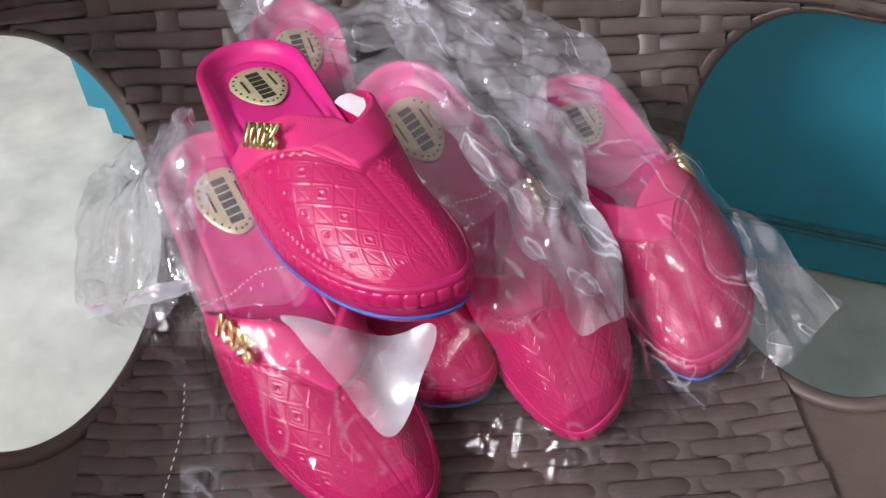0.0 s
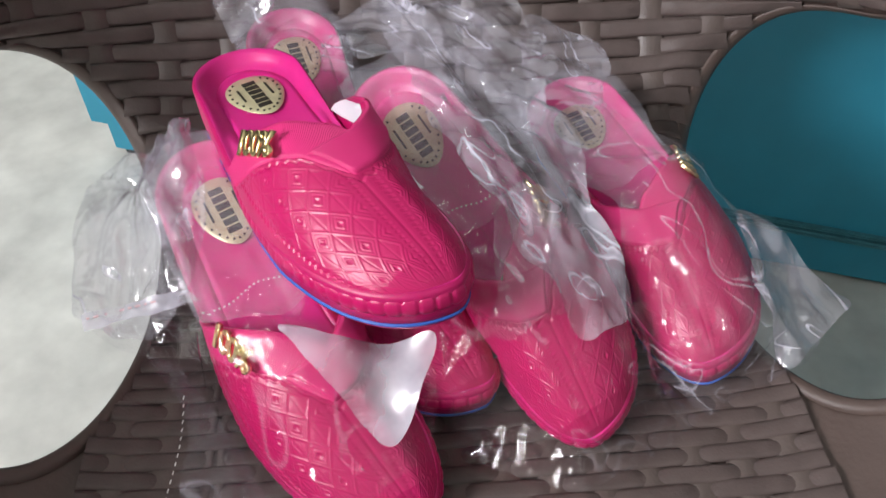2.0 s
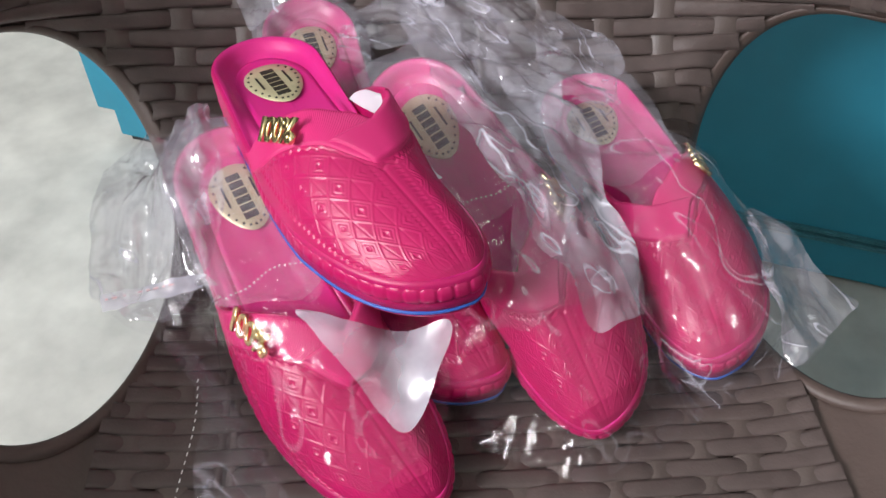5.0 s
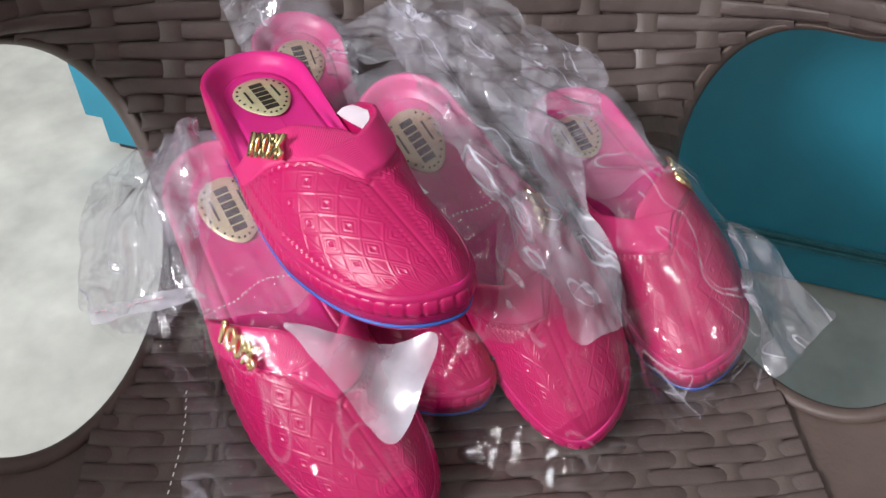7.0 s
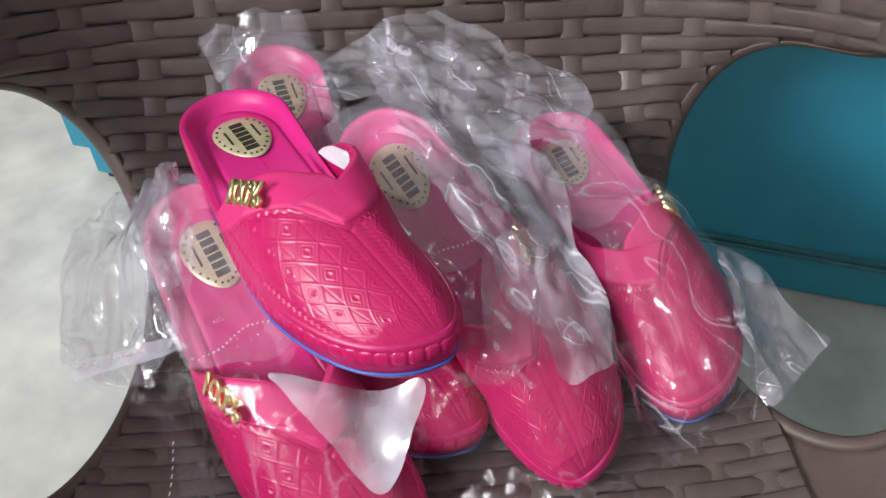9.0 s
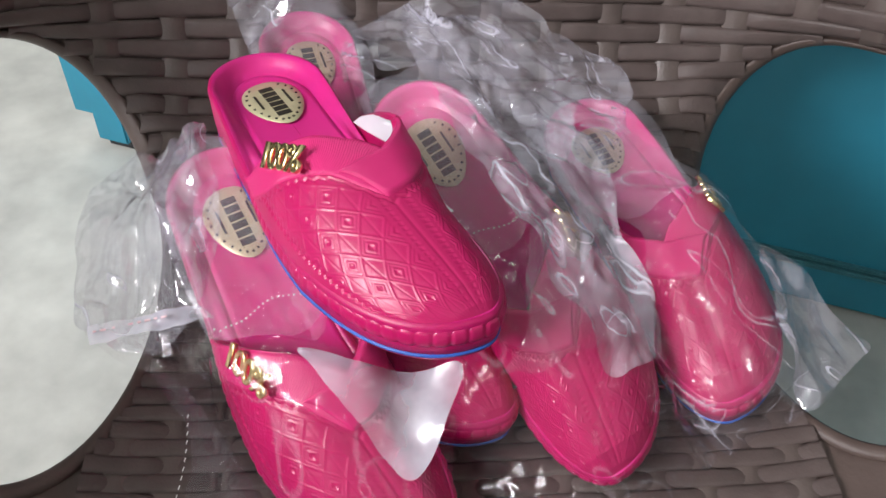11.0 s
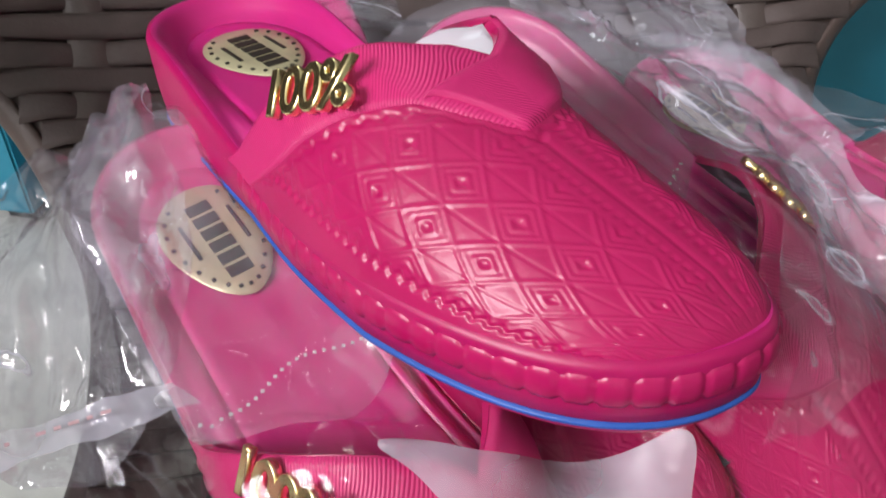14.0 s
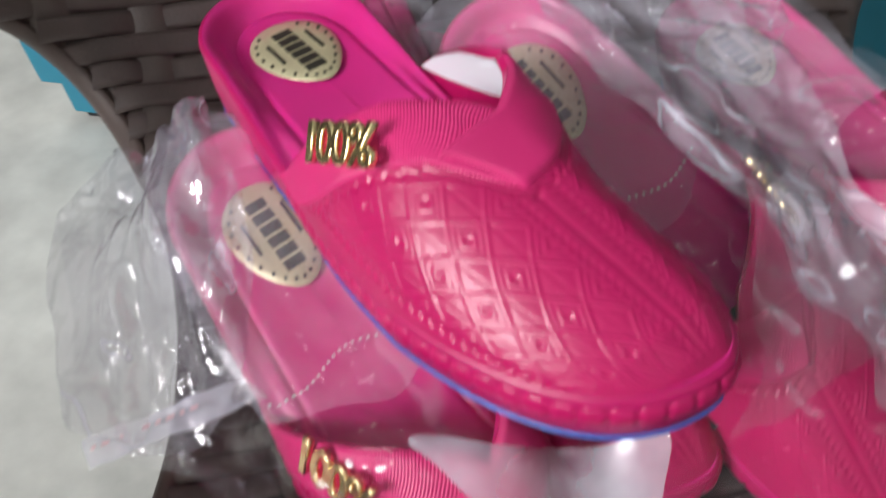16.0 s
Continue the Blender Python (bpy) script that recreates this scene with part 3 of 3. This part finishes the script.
def badge_mesh():
    """Raised metal lettering that can be read on the strap."""
    curve = bpy.data.curves.new("badge_text", "FONT")
    curve.body = "100%"
    curve.align_x, curve.align_y = "CENTER", "CENTER"
    curve.size, curve.extrude, curve.bevel_depth, curve.bevel_resolution = 0.0180, 0.0010, 0.0005, 1
    curve.offset, curve.space_character = 0.0002, 0.90
    ob = new("badge_text", curve)
    bpy.context.view_layer.update()
    me = bpy.data.meshes.new_from_object(ob.evaluated_get(bpy.context.evaluated_depsgraph_get()))
    bpy.data.objects.remove(ob)
    me.name = "badge"
    me.materials.clear()
    me.materials.append(GOLD)
    return me


BADGE = badge_mesh()
MESHES = {}
LABELS = {"sole": "deep pink moulded sole", "footbed": "bright pink raised-edge footbed", "stripe": "thin blue line round the sole", "upper": "pink upper stamped with diamonds",
          "lining": "smooth pink inside of the upper", "edge": "", "outer_strap": "ribbed pink strap", "inner_strap": "ribbed pink strap crossing over", "welt": "notched pink welt round the toe", "sticker": "gold oval sticker", "insole_sheet": "pale loose sheet inside the upper"}


def slipper(label, x, y, z, yaw, pitch, roll, left, inside=None, sheet=False):
    """A closed-toe slipper; pitch: nose down, degrees."""
    m = Matrix.Translation((x, y, z)) @ Matrix.Rotation(radians(yaw), 4, "Z") @ Matrix.Rotation(radians(pitch), 4, "Y") @ Matrix.Rotation(radians(roll), 4, "X")
    ob = thing("slipper", label, "slipper", m, "pink slippers on the chair")
    if left not in MESHES:
        MESHES[left] = slipper_meshes(left)
    parts = MESHES[left]
    for name in ("sole", "footbed", "stripe", "upper", "lining", "edge", "outer_strap", "inner_strap", "welt", "insole_sheet"):
        if name == "insole_sheet" and not sheet:
            continue
        piece = part(name, parts[name], ob, LABELS[name])
        if name in ("lining", "insole_sheet") and inside:
            piece.data = parts[name].copy()
            piece.data.materials[0] = inside
            tone = "white" if inside is INSOLE_WHITE else "dark grey"
            piece["label"] = tone + " sheet inside the upper" if name == "insole_sheet" else tone + " lining inside the upper"
    s = part("sticker", parts["sticker"], ob, LABELS["sticker"])
    part("print", parts["print"], s, "dark printed bars and dots")
    # badge on the outer strap
    e = 0.004
    xs, ts = np.array([0.1475]), np.array([0.295 * math.pi])
    here = sprung(vamp_surface(xs, ts))[0]
    along = np.array([0.037, 0.010, 0.015])
    across = sprung(vamp_surface(xs - e, ts + 0.02))[0] - sprung(vamp_surface(xs + e, ts - 0.02))[0]
    here, along, across = (Vector(sided(p, left)) for p in (here, along, across))
    along.normalize()
    if left:
        along = -along
    n = along.cross(across).normalized()
    up = n.cross(along).normalized()
    b = part("badge", BADGE, ob, "gold metal badge reading 100%")
    turn = Matrix((along, up, n)).transposed().to_4x4()
    b.matrix_local = Matrix.Translation(here + n * 0.0030) @ turn
    return ob


SLIPPERS = [
    slipper("glossy deep pink slipper lying unwrapped on the pile", -0.1460, 0.4850, 0.4440, -54.9, -6.6, 0.2, False, INSOLE_WHITE, True),
    slipper("pink slipper in clear bag, heel raised, toe on the seat", -0.1580, 0.4222, 0.4278, -54.4, 12.4, 5.7, False),
    slipper("pink slipper almost hidden under the unwrapped one", -0.1197, 0.5018, 0.3830, -58.0, 0.0, 0.0, False),
    slipper("pink slipper in crumpled clear bag, heel raised", -0.0430, 0.4860, 0.4475, -53.3, 14.6, 21.5, True, INSOLE_DARK, True),
    slipper("pink slipper in clear bag, heel against the chair back", -0.1414, 0.5980, 0.4167, -65.0, 9.8, 0.0, False),
    slipper("pink slipper in tight clear bag, beside the chair opening", 0.0861, 0.5600, 0.3850, -69.8, -1.8, 16.0, True),
]


# ---- the plastic bags ----
from mathutils.bvhtree import BVHTree


def tree_of(things, names):
    verts, faces = [], []
    for ob in things:
        for child in ob.children:
            if child.name.split(".")[0] in names:
                base, me = len(verts), child.data
                m = ob.matrix_basis @ child.matrix_basis
                verts += [m @ p.co for p in me.vertices]
                faces += [[base + i for i in f.vertices] for f in me.polygons]
    return BVHTree.FromPolygons(verts, faces)


BODY = ("sole", "footbed", "lining", "welt", "inner_strap", "outer_strap")
UNDER = tree_of(SLIPPERS[1:], BODY)
OVER = tree_of(SLIPPERS[:1], ("sole",))
CHAIR_TREE = tree_of([chair], ("shell",))
DOWN, UPWARD = Vector((0, 0, -1)), Vector((0, 0, 1))


def inside_outline(x, y, outline):
    odd = False
    for (x0, y0, _), (x1, y1, _) in zip(outline, outline[1:] + outline[:1]):
        if (y0 > y) != (y1 > y) and x < x0 + (y - y0) / (y1 - y0) * (x1 - x0):
            odd = not odd
    return odd


def edge_height(x, y, outline):
    total = weight = 0.0
    for px, py, pz in outline:
        w = 1.0 / ((px - x) ** 2 + (py - y) ** 2 + 1e-5) ** 1.5
        total, weight = total + w * pz, weight + w
    return total / weight


def crumple(x, y, seed, grain, along):
    """Folds of stiff film: flat facets with sharp creases, drawn out along one direction."""
    c, s = math.cos(along), math.sin(along)
    a, b = x * c + y * s, -x * s + y * c
    warp = noise.noise((x * 14, y * 14, seed)) * 0.02
    h = 0.0
    for k, (fa, fb, amp) in enumerate(((13, 40, 1.0), (34, 92, 0.55), (90, 170, 0.20), (210, 260, 0.06))):
        near = noise.voronoi(((a + warp) * fa * grain, (b - warp) * fb * grain, seed * 3.1 + k * 7.7))[0]
        h += amp * (near[1] - near[0] - 0.30)
    return h + 0.35 * noise.noise((a * 10, b * 26, seed + 2.0))


def draped(name, outline, parent, seed, lift, folds, mat, grain=1.0, along=-1.0, relax=120, label="", rest=True):
    """A sheet of film laid over what stands below it: stretched between the high places, creased."""
    step = 0.0024
    xs = [p[0] for p in outline]
    ys = [p[1] for p in outline]
    nx, ny = int((max(xs) - min(xs)) / step) + 3, int((max(ys) - min(ys)) / step) + 3
    x0, y0 = min(xs) - step, min(ys) - step
    keep = np.zeros((ny, nx), bool)
    low = np.full((ny, nx), 0.0)
    high = np.full((ny, nx), 9.0)
    free = np.zeros((ny, nx))
    for j in range(ny):
        for i in range(nx):
            x, y = x0 + i * step, y0 + j * step
            wob = 0.008 * noise.noise((x * 30, y * 30, seed))
            keep[j, i] = inside_outline(x + wob, y - wob, outline)
            free[j, i] = edge_height(x, y, outline)
            if not keep[j, i]:
                continue
            for tree in (UNDER, CHAIR_TREE):
                hit = tree.ray_cast(Vector((x, y, 0.62)), DOWN)[0]
                if hit is not None:
                    low[j, i] = max(low[j, i], hit.z)
            hit = OVER.ray_cast(Vector((x, y, 0.3)), UPWARD)[0]
            if hit is not None:
                high[j, i] = hit.z - 0.002
    wide = low.copy()
    for dj in (-2, -1, 0, 1, 2):
        for di in (-2, -1, 0, 1, 2):
            wide = np.maximum(wide, np.roll(np.roll(low, dj, 0), di, 1))
    floor_z = np.where(low > 0, wide, low) + lift
    z = np.maximum(free, floor_z)
    core = keep.copy()
    core[1:-1, 1:-1] &= keep[:-2, 1:-1] & keep[2:, 1:-1] & keep[1:-1, :-2] & keep[1:-1, 2:]
    for _ in range(relax):
        smooth = z.copy()
        smooth[1:-1, 1:-1] = (z[:-2, 1:-1] + z[2:, 1:-1] + z[1:-1, :-2] + z[1:-1, 2:]) / 4
        smooth = np.maximum(smooth, floor_z)
        z = np.where(core, smooth, z)
    index, verts, faces = {}, [], []
    for j in range(ny):
        for i in range(nx):
            if keep[j, i]:
                x, y = x0 + i * step, y0 + j * step
                h = crumple(x, y, seed, grain, along)
                up = z[j, i] + folds * max(0.0, h + 0.45)
                if rest and low[j, i] > 0.44:
                    up = z[j, i] + folds * 0.62 * max(0.0, h + 0.30)
                up = min(up, max(high[j, i], floor_z[j, i])) if high[j, i] < 9 else up
                index[j, i] = len(verts)
                verts.append((x + 0.35 * folds * noise.noise((x * 50, y * 50, seed + 5)), y + 0.35 * folds * noise.noise((x * 50, y * 50, seed + 9)), up))
    for j in range(ny - 1):
        for i in range(nx - 1):
            q = [index.get(k) for k in ((j, i), (j, i + 1), (j + 1, i + 1), (j + 1, i))]
            if None not in q:
                faces.append(q)
    # draw the cut edge smooth
    count, rim = {}, {}
    for f in faces:
        for a, b in zip(f, f[1:] + f[:1]):
            count[min(a, b), max(a, b)] = count.get((min(a, b), max(a, b)), 0) + 1
    for (a, b), n in count.items():
        if n == 1:
            rim.setdefault(a, []).append(b)
            rim.setdefault(b, []).append(a)
    for _ in range(10):
        moved = {}
        for a, near in rim.items():
            if len(near) == 2:
                moved[a] = [0.5 * verts[a][k] + 0.25 * (verts[near[0]][k] + verts[near[1]][k]) for k in range(3)]
        for a, p in moved.items():
            verts[a] = tuple(p)
    ob = part(name, mesh_of(name, verts, faces, mat), parent, label)
    ob.visible_shadow = False
    return ob


def sleeve_outline(ob):
    """The stretch of a slipper that its inner sleeve covers: from behind the heel to the straps."""
    spots = ((-0.012, -0.030), (-0.014, 0.0), (-0.012, 0.030), (0.03, 0.043), (0.118, 0.040), (0.128, 0.0), (0.118, -0.045), (0.03, -0.043))
    return [tuple(ob.matrix_basis @ Vector((x, y, 0.036))) for x, y in spots]


def sleeve_perforation(ob, parent, x):
    """A row of small pale marks across the front end of a sleeve."""
    bm = bmesh.new()
    for i in range(26):
        p = ob.matrix_basis @ Vector((x + 0.003 * math.sin(i * 0.4), -0.036 + 0.072 * i / 25, 0.05))
        hit = UNDER.ray_cast(Vector((p.x, p.y, 0.62)), DOWN)[0]
        if hit is None:
            continue
        dot = bmesh.ops.create_cube(bm, size=1.0)["verts"]
        bmesh.ops.scale(bm, vec=(0.0011, 0.0011, 0.0003), verts=dot)
        bmesh.ops.translate(bm, vec=hit + Vector((0, 0, 0.0066)), verts=dot)
    tagged(part("perforation", bm_mesh("perforation", bm, PLASTER), parent, "row of pale perforation marks"), kind="stuff")


def plastic_bag(label):
    return thing("plastic_bag", label, "plastic bag", group="clear bags round the slippers")


bag = plastic_bag("clear crinkled plastic bag round two pink slippers")
draped("film", [(-0.229, 0.395, 0.43), (-0.202, 0.422, 0.435), (-0.138, 0.416, 0.46), (-0.054, 0.378, 0.45), (0.012, 0.329, 0.42), (0.012, 0.28, 0.40), (0.012, 0.232, 0.386),
                (-0.032, 0.208, 0.386), (-0.095, 0.223, 0.386), (-0.123, 0.276, 0.388), (-0.172, 0.292, 0.41), (-0.199, 0.302, 0.42)], bag, 3.0, 0.0052, 0.0085, FILM, along=-0.9)
draped("sleeve", sleeve_outline(SLIPPERS[1]), bag, 41.0, 0.0030, 0.0035, FILM_SLEEVE, along=-0.9, relax=80, label="milky inner sleeve with a perforated edge", rest=False)
sleeve_perforation(SLIPPERS[1], bag, 0.104)
draped("bag_end", [(-0.232, 0.398, 0.435), (-0.202, 0.425, 0.440), (-0.150, 0.418, 0.452), (-0.130, 0.360, 0.440), (-0.132, 0.310, 0.430), (-0.172, 0.288, 0.415), (-0.202, 0.300, 0.425)],
       bag, 5.0, 0.008, 0.015, FILM_MILKY, grain=1.3, along=-1.2, relax=40, label="stiff crinkled end of the bag", rest=False)
# tilted to face the key; the film's milk adds a painted sheen
draped("loose_fold", [(-0.086, 0.284, 0.444), (-0.038, 0.280, 0.449), (0.007, 0.288, 0.468), (0.006, 0.262, 0.455), (-0.011, 0.226, 0.428), (-0.042, 0.252, 0.435)],
       bag, 6.0, 0.002, 0.0015, FILM_SHEEN, grain=0.4, along=-0.6, relax=80, label="taut fold of the bag with a milky painted sheen", rest=False)
strip_far, strip_near = (Vector((-0.1825, 0.2880, 0.4520)), Vector((-0.1322, 0.3101, 0.4520))), (Vector((-0.1784, 0.2792, 0.4500)), Vector((-0.1224, 0.3018, 0.4520)))
strip = [strip_far[0].lerp(strip_far[1], i / 16).lerp(strip_near[0].lerp(strip_near[1], i / 16), j / 4) + Vector((0, 0, 0.0009 * math.sin(i * 0.7 + j) + 0.0006 * math.sin(i * 1.9)))
         for i in range(17) for j in range(5)]
sealing = part("sealing_strip", mesh_of("sealing_strip", strip, grid_faces(17, 5), FILM_TAPE), bag, "milky adhesive sealing strip")
sealing.visible_shadow = False
bm = bmesh.new()
for k, wide in ((0.06, 0.5), (0.13, 0.9), (0.22, 0.4), (0.36, 0.8), (0.43, 0.6), (0.50, 0.9), (0.57, 0.5), (0.64, 0.9)):
    here = strip_far[0].lerp(strip_far[1], k).lerp(strip_near[0].lerp(strip_near[1], k), 0.5)
    bar = bmesh.ops.create_cube(bm, size=1.0)["verts"]
    bmesh.ops.scale(bm, vec=(0.0030 * wide, 0.0011, 0.0003), verts=bar)
    bmesh.ops.rotate(bm, cent=(0, 0, 0), matrix=Matrix.Rotation(math.atan2(*(strip_far[1] - strip_far[0]).yx), 3, "Z"), verts=bar)
    bmesh.ops.translate(bm, vec=here + Vector((0, 0, 0.0022)), verts=bar)
tagged(part("strip_print", bm_mesh("strip_print", bm, FAINT_PRINT), sealing, "faint pink printed bars"), kind="stuff")
draped("flap", [(-0.18, 0.312, 0.386), (-0.143, 0.299, 0.386), (-0.104, 0.257, 0.385), (-0.069, 0.213, 0.385), (-0.07, 0.185, 0.385), (-0.118, 0.185, 0.385), (-0.127, 0.224, 0.385), (-0.138, 0.272, 0.386)],
       bag, 8.0, 0.0052, 0.006, FILM_STREAK, along=1.3, label="perforated loose flap of the bag")

bm = bmesh.new()
for i in range(17):
    k = i / 16
    dash = bmesh.ops.create_cube(bm, size=1.0)["verts"]
    bmesh.ops.scale(bm, vec=(0.0006, 0.0024, 0.0002), verts=dash)
    bmesh.ops.translate(bm, vec=(-0.1385 + 0.0125 * k + 0.002 * math.sin(k * 5), 0.278 - 0.082 * k, 0.3930), verts=dash)
tagged(part("perforation", bm_mesh("perforation", bm, PLASTER), bag, "row of pale perforation marks"), kind="stuff")

bag = plastic_bag("clear crumpled plastic bag with its open mouth bunched up")
draped("film", [(-0.049, 0.444, 0.485), (-0.02, 0.459, 0.49), (0.031, 0.454, 0.47), (0.091, 0.363, 0.45), (0.118, 0.323, 0.43), (0.129, 0.309, 0.40), (0.153, 0.290, 0.388), (0.122, 0.246, 0.386),
                (0.070, 0.236, 0.386), (0.022, 0.252, 0.386), (0.007, 0.296, 0.41), (-0.011, 0.34, 0.46)], bag, 12.0, 0.0052, 0.008, FILM, along=-1.1)
draped("sleeve", sleeve_outline(SLIPPERS[3]), bag, 43.0, 0.0030, 0.0035, FILM_SLEEVE, along=-0.9, relax=80, label="milky inner sleeve with a perforated edge", rest=False)
sleeve_perforation(SLIPPERS[3], bag, 0.106)
draped("corner", [(0.110, 0.314, 0.400), (0.134, 0.318, 0.405), (0.157, 0.294, 0.393), (0.120, 0.258, 0.390)], bag, 14.0, 0.005, 0.010, FILM_THIN, grain=1.4, along=-0.3, relax=40, label="stiff folded corner of the bag", rest=False)
draped("corner", [(0.000, 0.298, 0.400), (0.030, 0.288, 0.400), (0.070, 0.244, 0.390), (0.020, 0.250, 0.388)], bag, 15.0, 0.005, 0.009, FILM_THIN, grain=1.4, along=-0.6, relax=40, label="stiff folded corner of the bag", rest=False)
draped("mouth", [(-0.056, 0.531, 0.50), (-0.009, 0.554, 0.49), (0.048, 0.511, 0.48), (0.07, 0.439, 0.48), (0.097, 0.34, 0.475), (0.11, 0.304, 0.45), (0.088, 0.289, 0.45), (0.054, 0.299, 0.49),
                 (0.027, 0.328, 0.51), (-0.008, 0.393, 0.51)], bag, 17.0, 0.006, 0.016, FILM_BUNCH, along=-1.15, relax=60, label="bunched milky mouth of the bag")

draped("mouth", [(-0.087, 0.534, 0.480), (-0.047, 0.541, 0.500), (-0.009, 0.574, 0.500), (0.032, 0.547, 0.500), (0.060, 0.522, 0.490), (0.069, 0.471, 0.490), (0.057, 0.400, 0.490), (0.034, 0.414, 0.490), (0.012, 0.455, 0.495), (-0.026, 0.484, 0.490), (-0.063, 0.476, 0.485)],
       bag, 19.0, 0.004, 0.013, FILM_MILKY, grain=0.9, along=-0.5, relax=60, label="wide milky edge of the open mouth", rest=False)

draped("hanging_fold", [(0.008, 0.267, 0.452), (0.035, 0.298, 0.480), (0.028, 0.330, 0.510), (0.048, 0.345, 0.512), (0.070, 0.314, 0.500), (0.105, 0.320, 0.475), (0.111, 0.301, 0.450), (0.073, 0.301, 0.452), (0.044, 0.287, 0.448)],
       bag, 21.0, 0.004, 0.008, FILM_STREAK, grain=0.7, along=-1.0, relax=60, label="thin milky fold hanging from the mouth", rest=False)

bag = plastic_bag("clear tight plastic bag with a loose pointed end")
draped("film", [(0.066, 0.503, 0.44), (0.095, 0.512, 0.45), (0.138, 0.451, 0.46), (0.201, 0.414, 0.42), (0.247, 0.357, 0.395), (0.206, 0.310, 0.388), (0.160, 0.286, 0.386), (0.112, 0.318, 0.388),
                (0.106, 0.387, 0.41), (0.073, 0.437, 0.44)], bag, 23.0, 0.0052, 0.007, FILM_STREAK, along=-1.15)
draped("sleeve", sleeve_outline(SLIPPERS[5]), bag, 45.0, 0.0030, 0.0035, FILM_SLEEVE, along=-0.9, relax=80, label="milky inner sleeve with a perforated edge", rest=False)
draped("tail", [(0.186, 0.425, 0.425), (0.205, 0.412, 0.425), (0.252, 0.358, 0.405), (0.205, 0.312, 0.395), (0.182, 0.350, 0.405)], bag, 25.0, 0.006, 0.010, FILM_MILKY, grain=1.1, along=-1.1, relax=40, label="loose pointed end of the bag", rest=False)
draped("mouth", [(0.045, 0.587, 0.46), (0.098, 0.581, 0.45), (0.112, 0.538, 0.45), (0.104, 0.487, 0.45), (0.062, 0.47, 0.46), (0.04, 0.505, 0.47)], bag, 27.0, 0.004, 0.010, FILM_BUNCH, along=0.4, relax=60)

bag = plastic_bag("clear crinkled plastic bag against the chair back")
draped("film", [(-0.185, 0.562, 0.465), (-0.167, 0.578, 0.48), (-0.102, 0.551, 0.49), (-0.065, 0.562, 0.475), (-0.07, 0.507, 0.47), (-0.069, 0.47, 0.455), (-0.103, 0.465, 0.47), (-0.155, 0.52, 0.465)],
       bag, 31.0, 0.0052, 0.009, FILM, along=0.6)
draped("sleeve", sleeve_outline(SLIPPERS[4]), bag, 44.0, 0.0030, 0.0035, FILM_SLEEVE, along=-0.9, relax=80, label="milky inner sleeve with a perforated edge", rest=False)
draped("bag_end", [(-0.179, 0.557, 0.485), (-0.152, 0.561, 0.500), (-0.119, 0.548, 0.500), (-0.113, 0.544, 0.480), (-0.144, 0.539, 0.470), (-0.157, 0.517, 0.465), (-0.169, 0.537, 0.475)],
       bag, 33.0, 0.006, 0.014, FILM_MILKY, grain=1.5, along=0.5, relax=30, label="stiff crinkled end of the bag", rest=False)
draped("bag_end", [(-0.086, 0.521, 0.475), (-0.068, 0.508, 0.480), (-0.062, 0.490, 0.475), (-0.063, 0.468, 0.470), (-0.084, 0.473, 0.475), (-0.090, 0.501, 0.475)],
       bag, 35.0, 0.006, 0.012, FILM_MILKY, grain=1.5, along=0.2, relax=30, label="stiff crinkled end of the bag", rest=False)
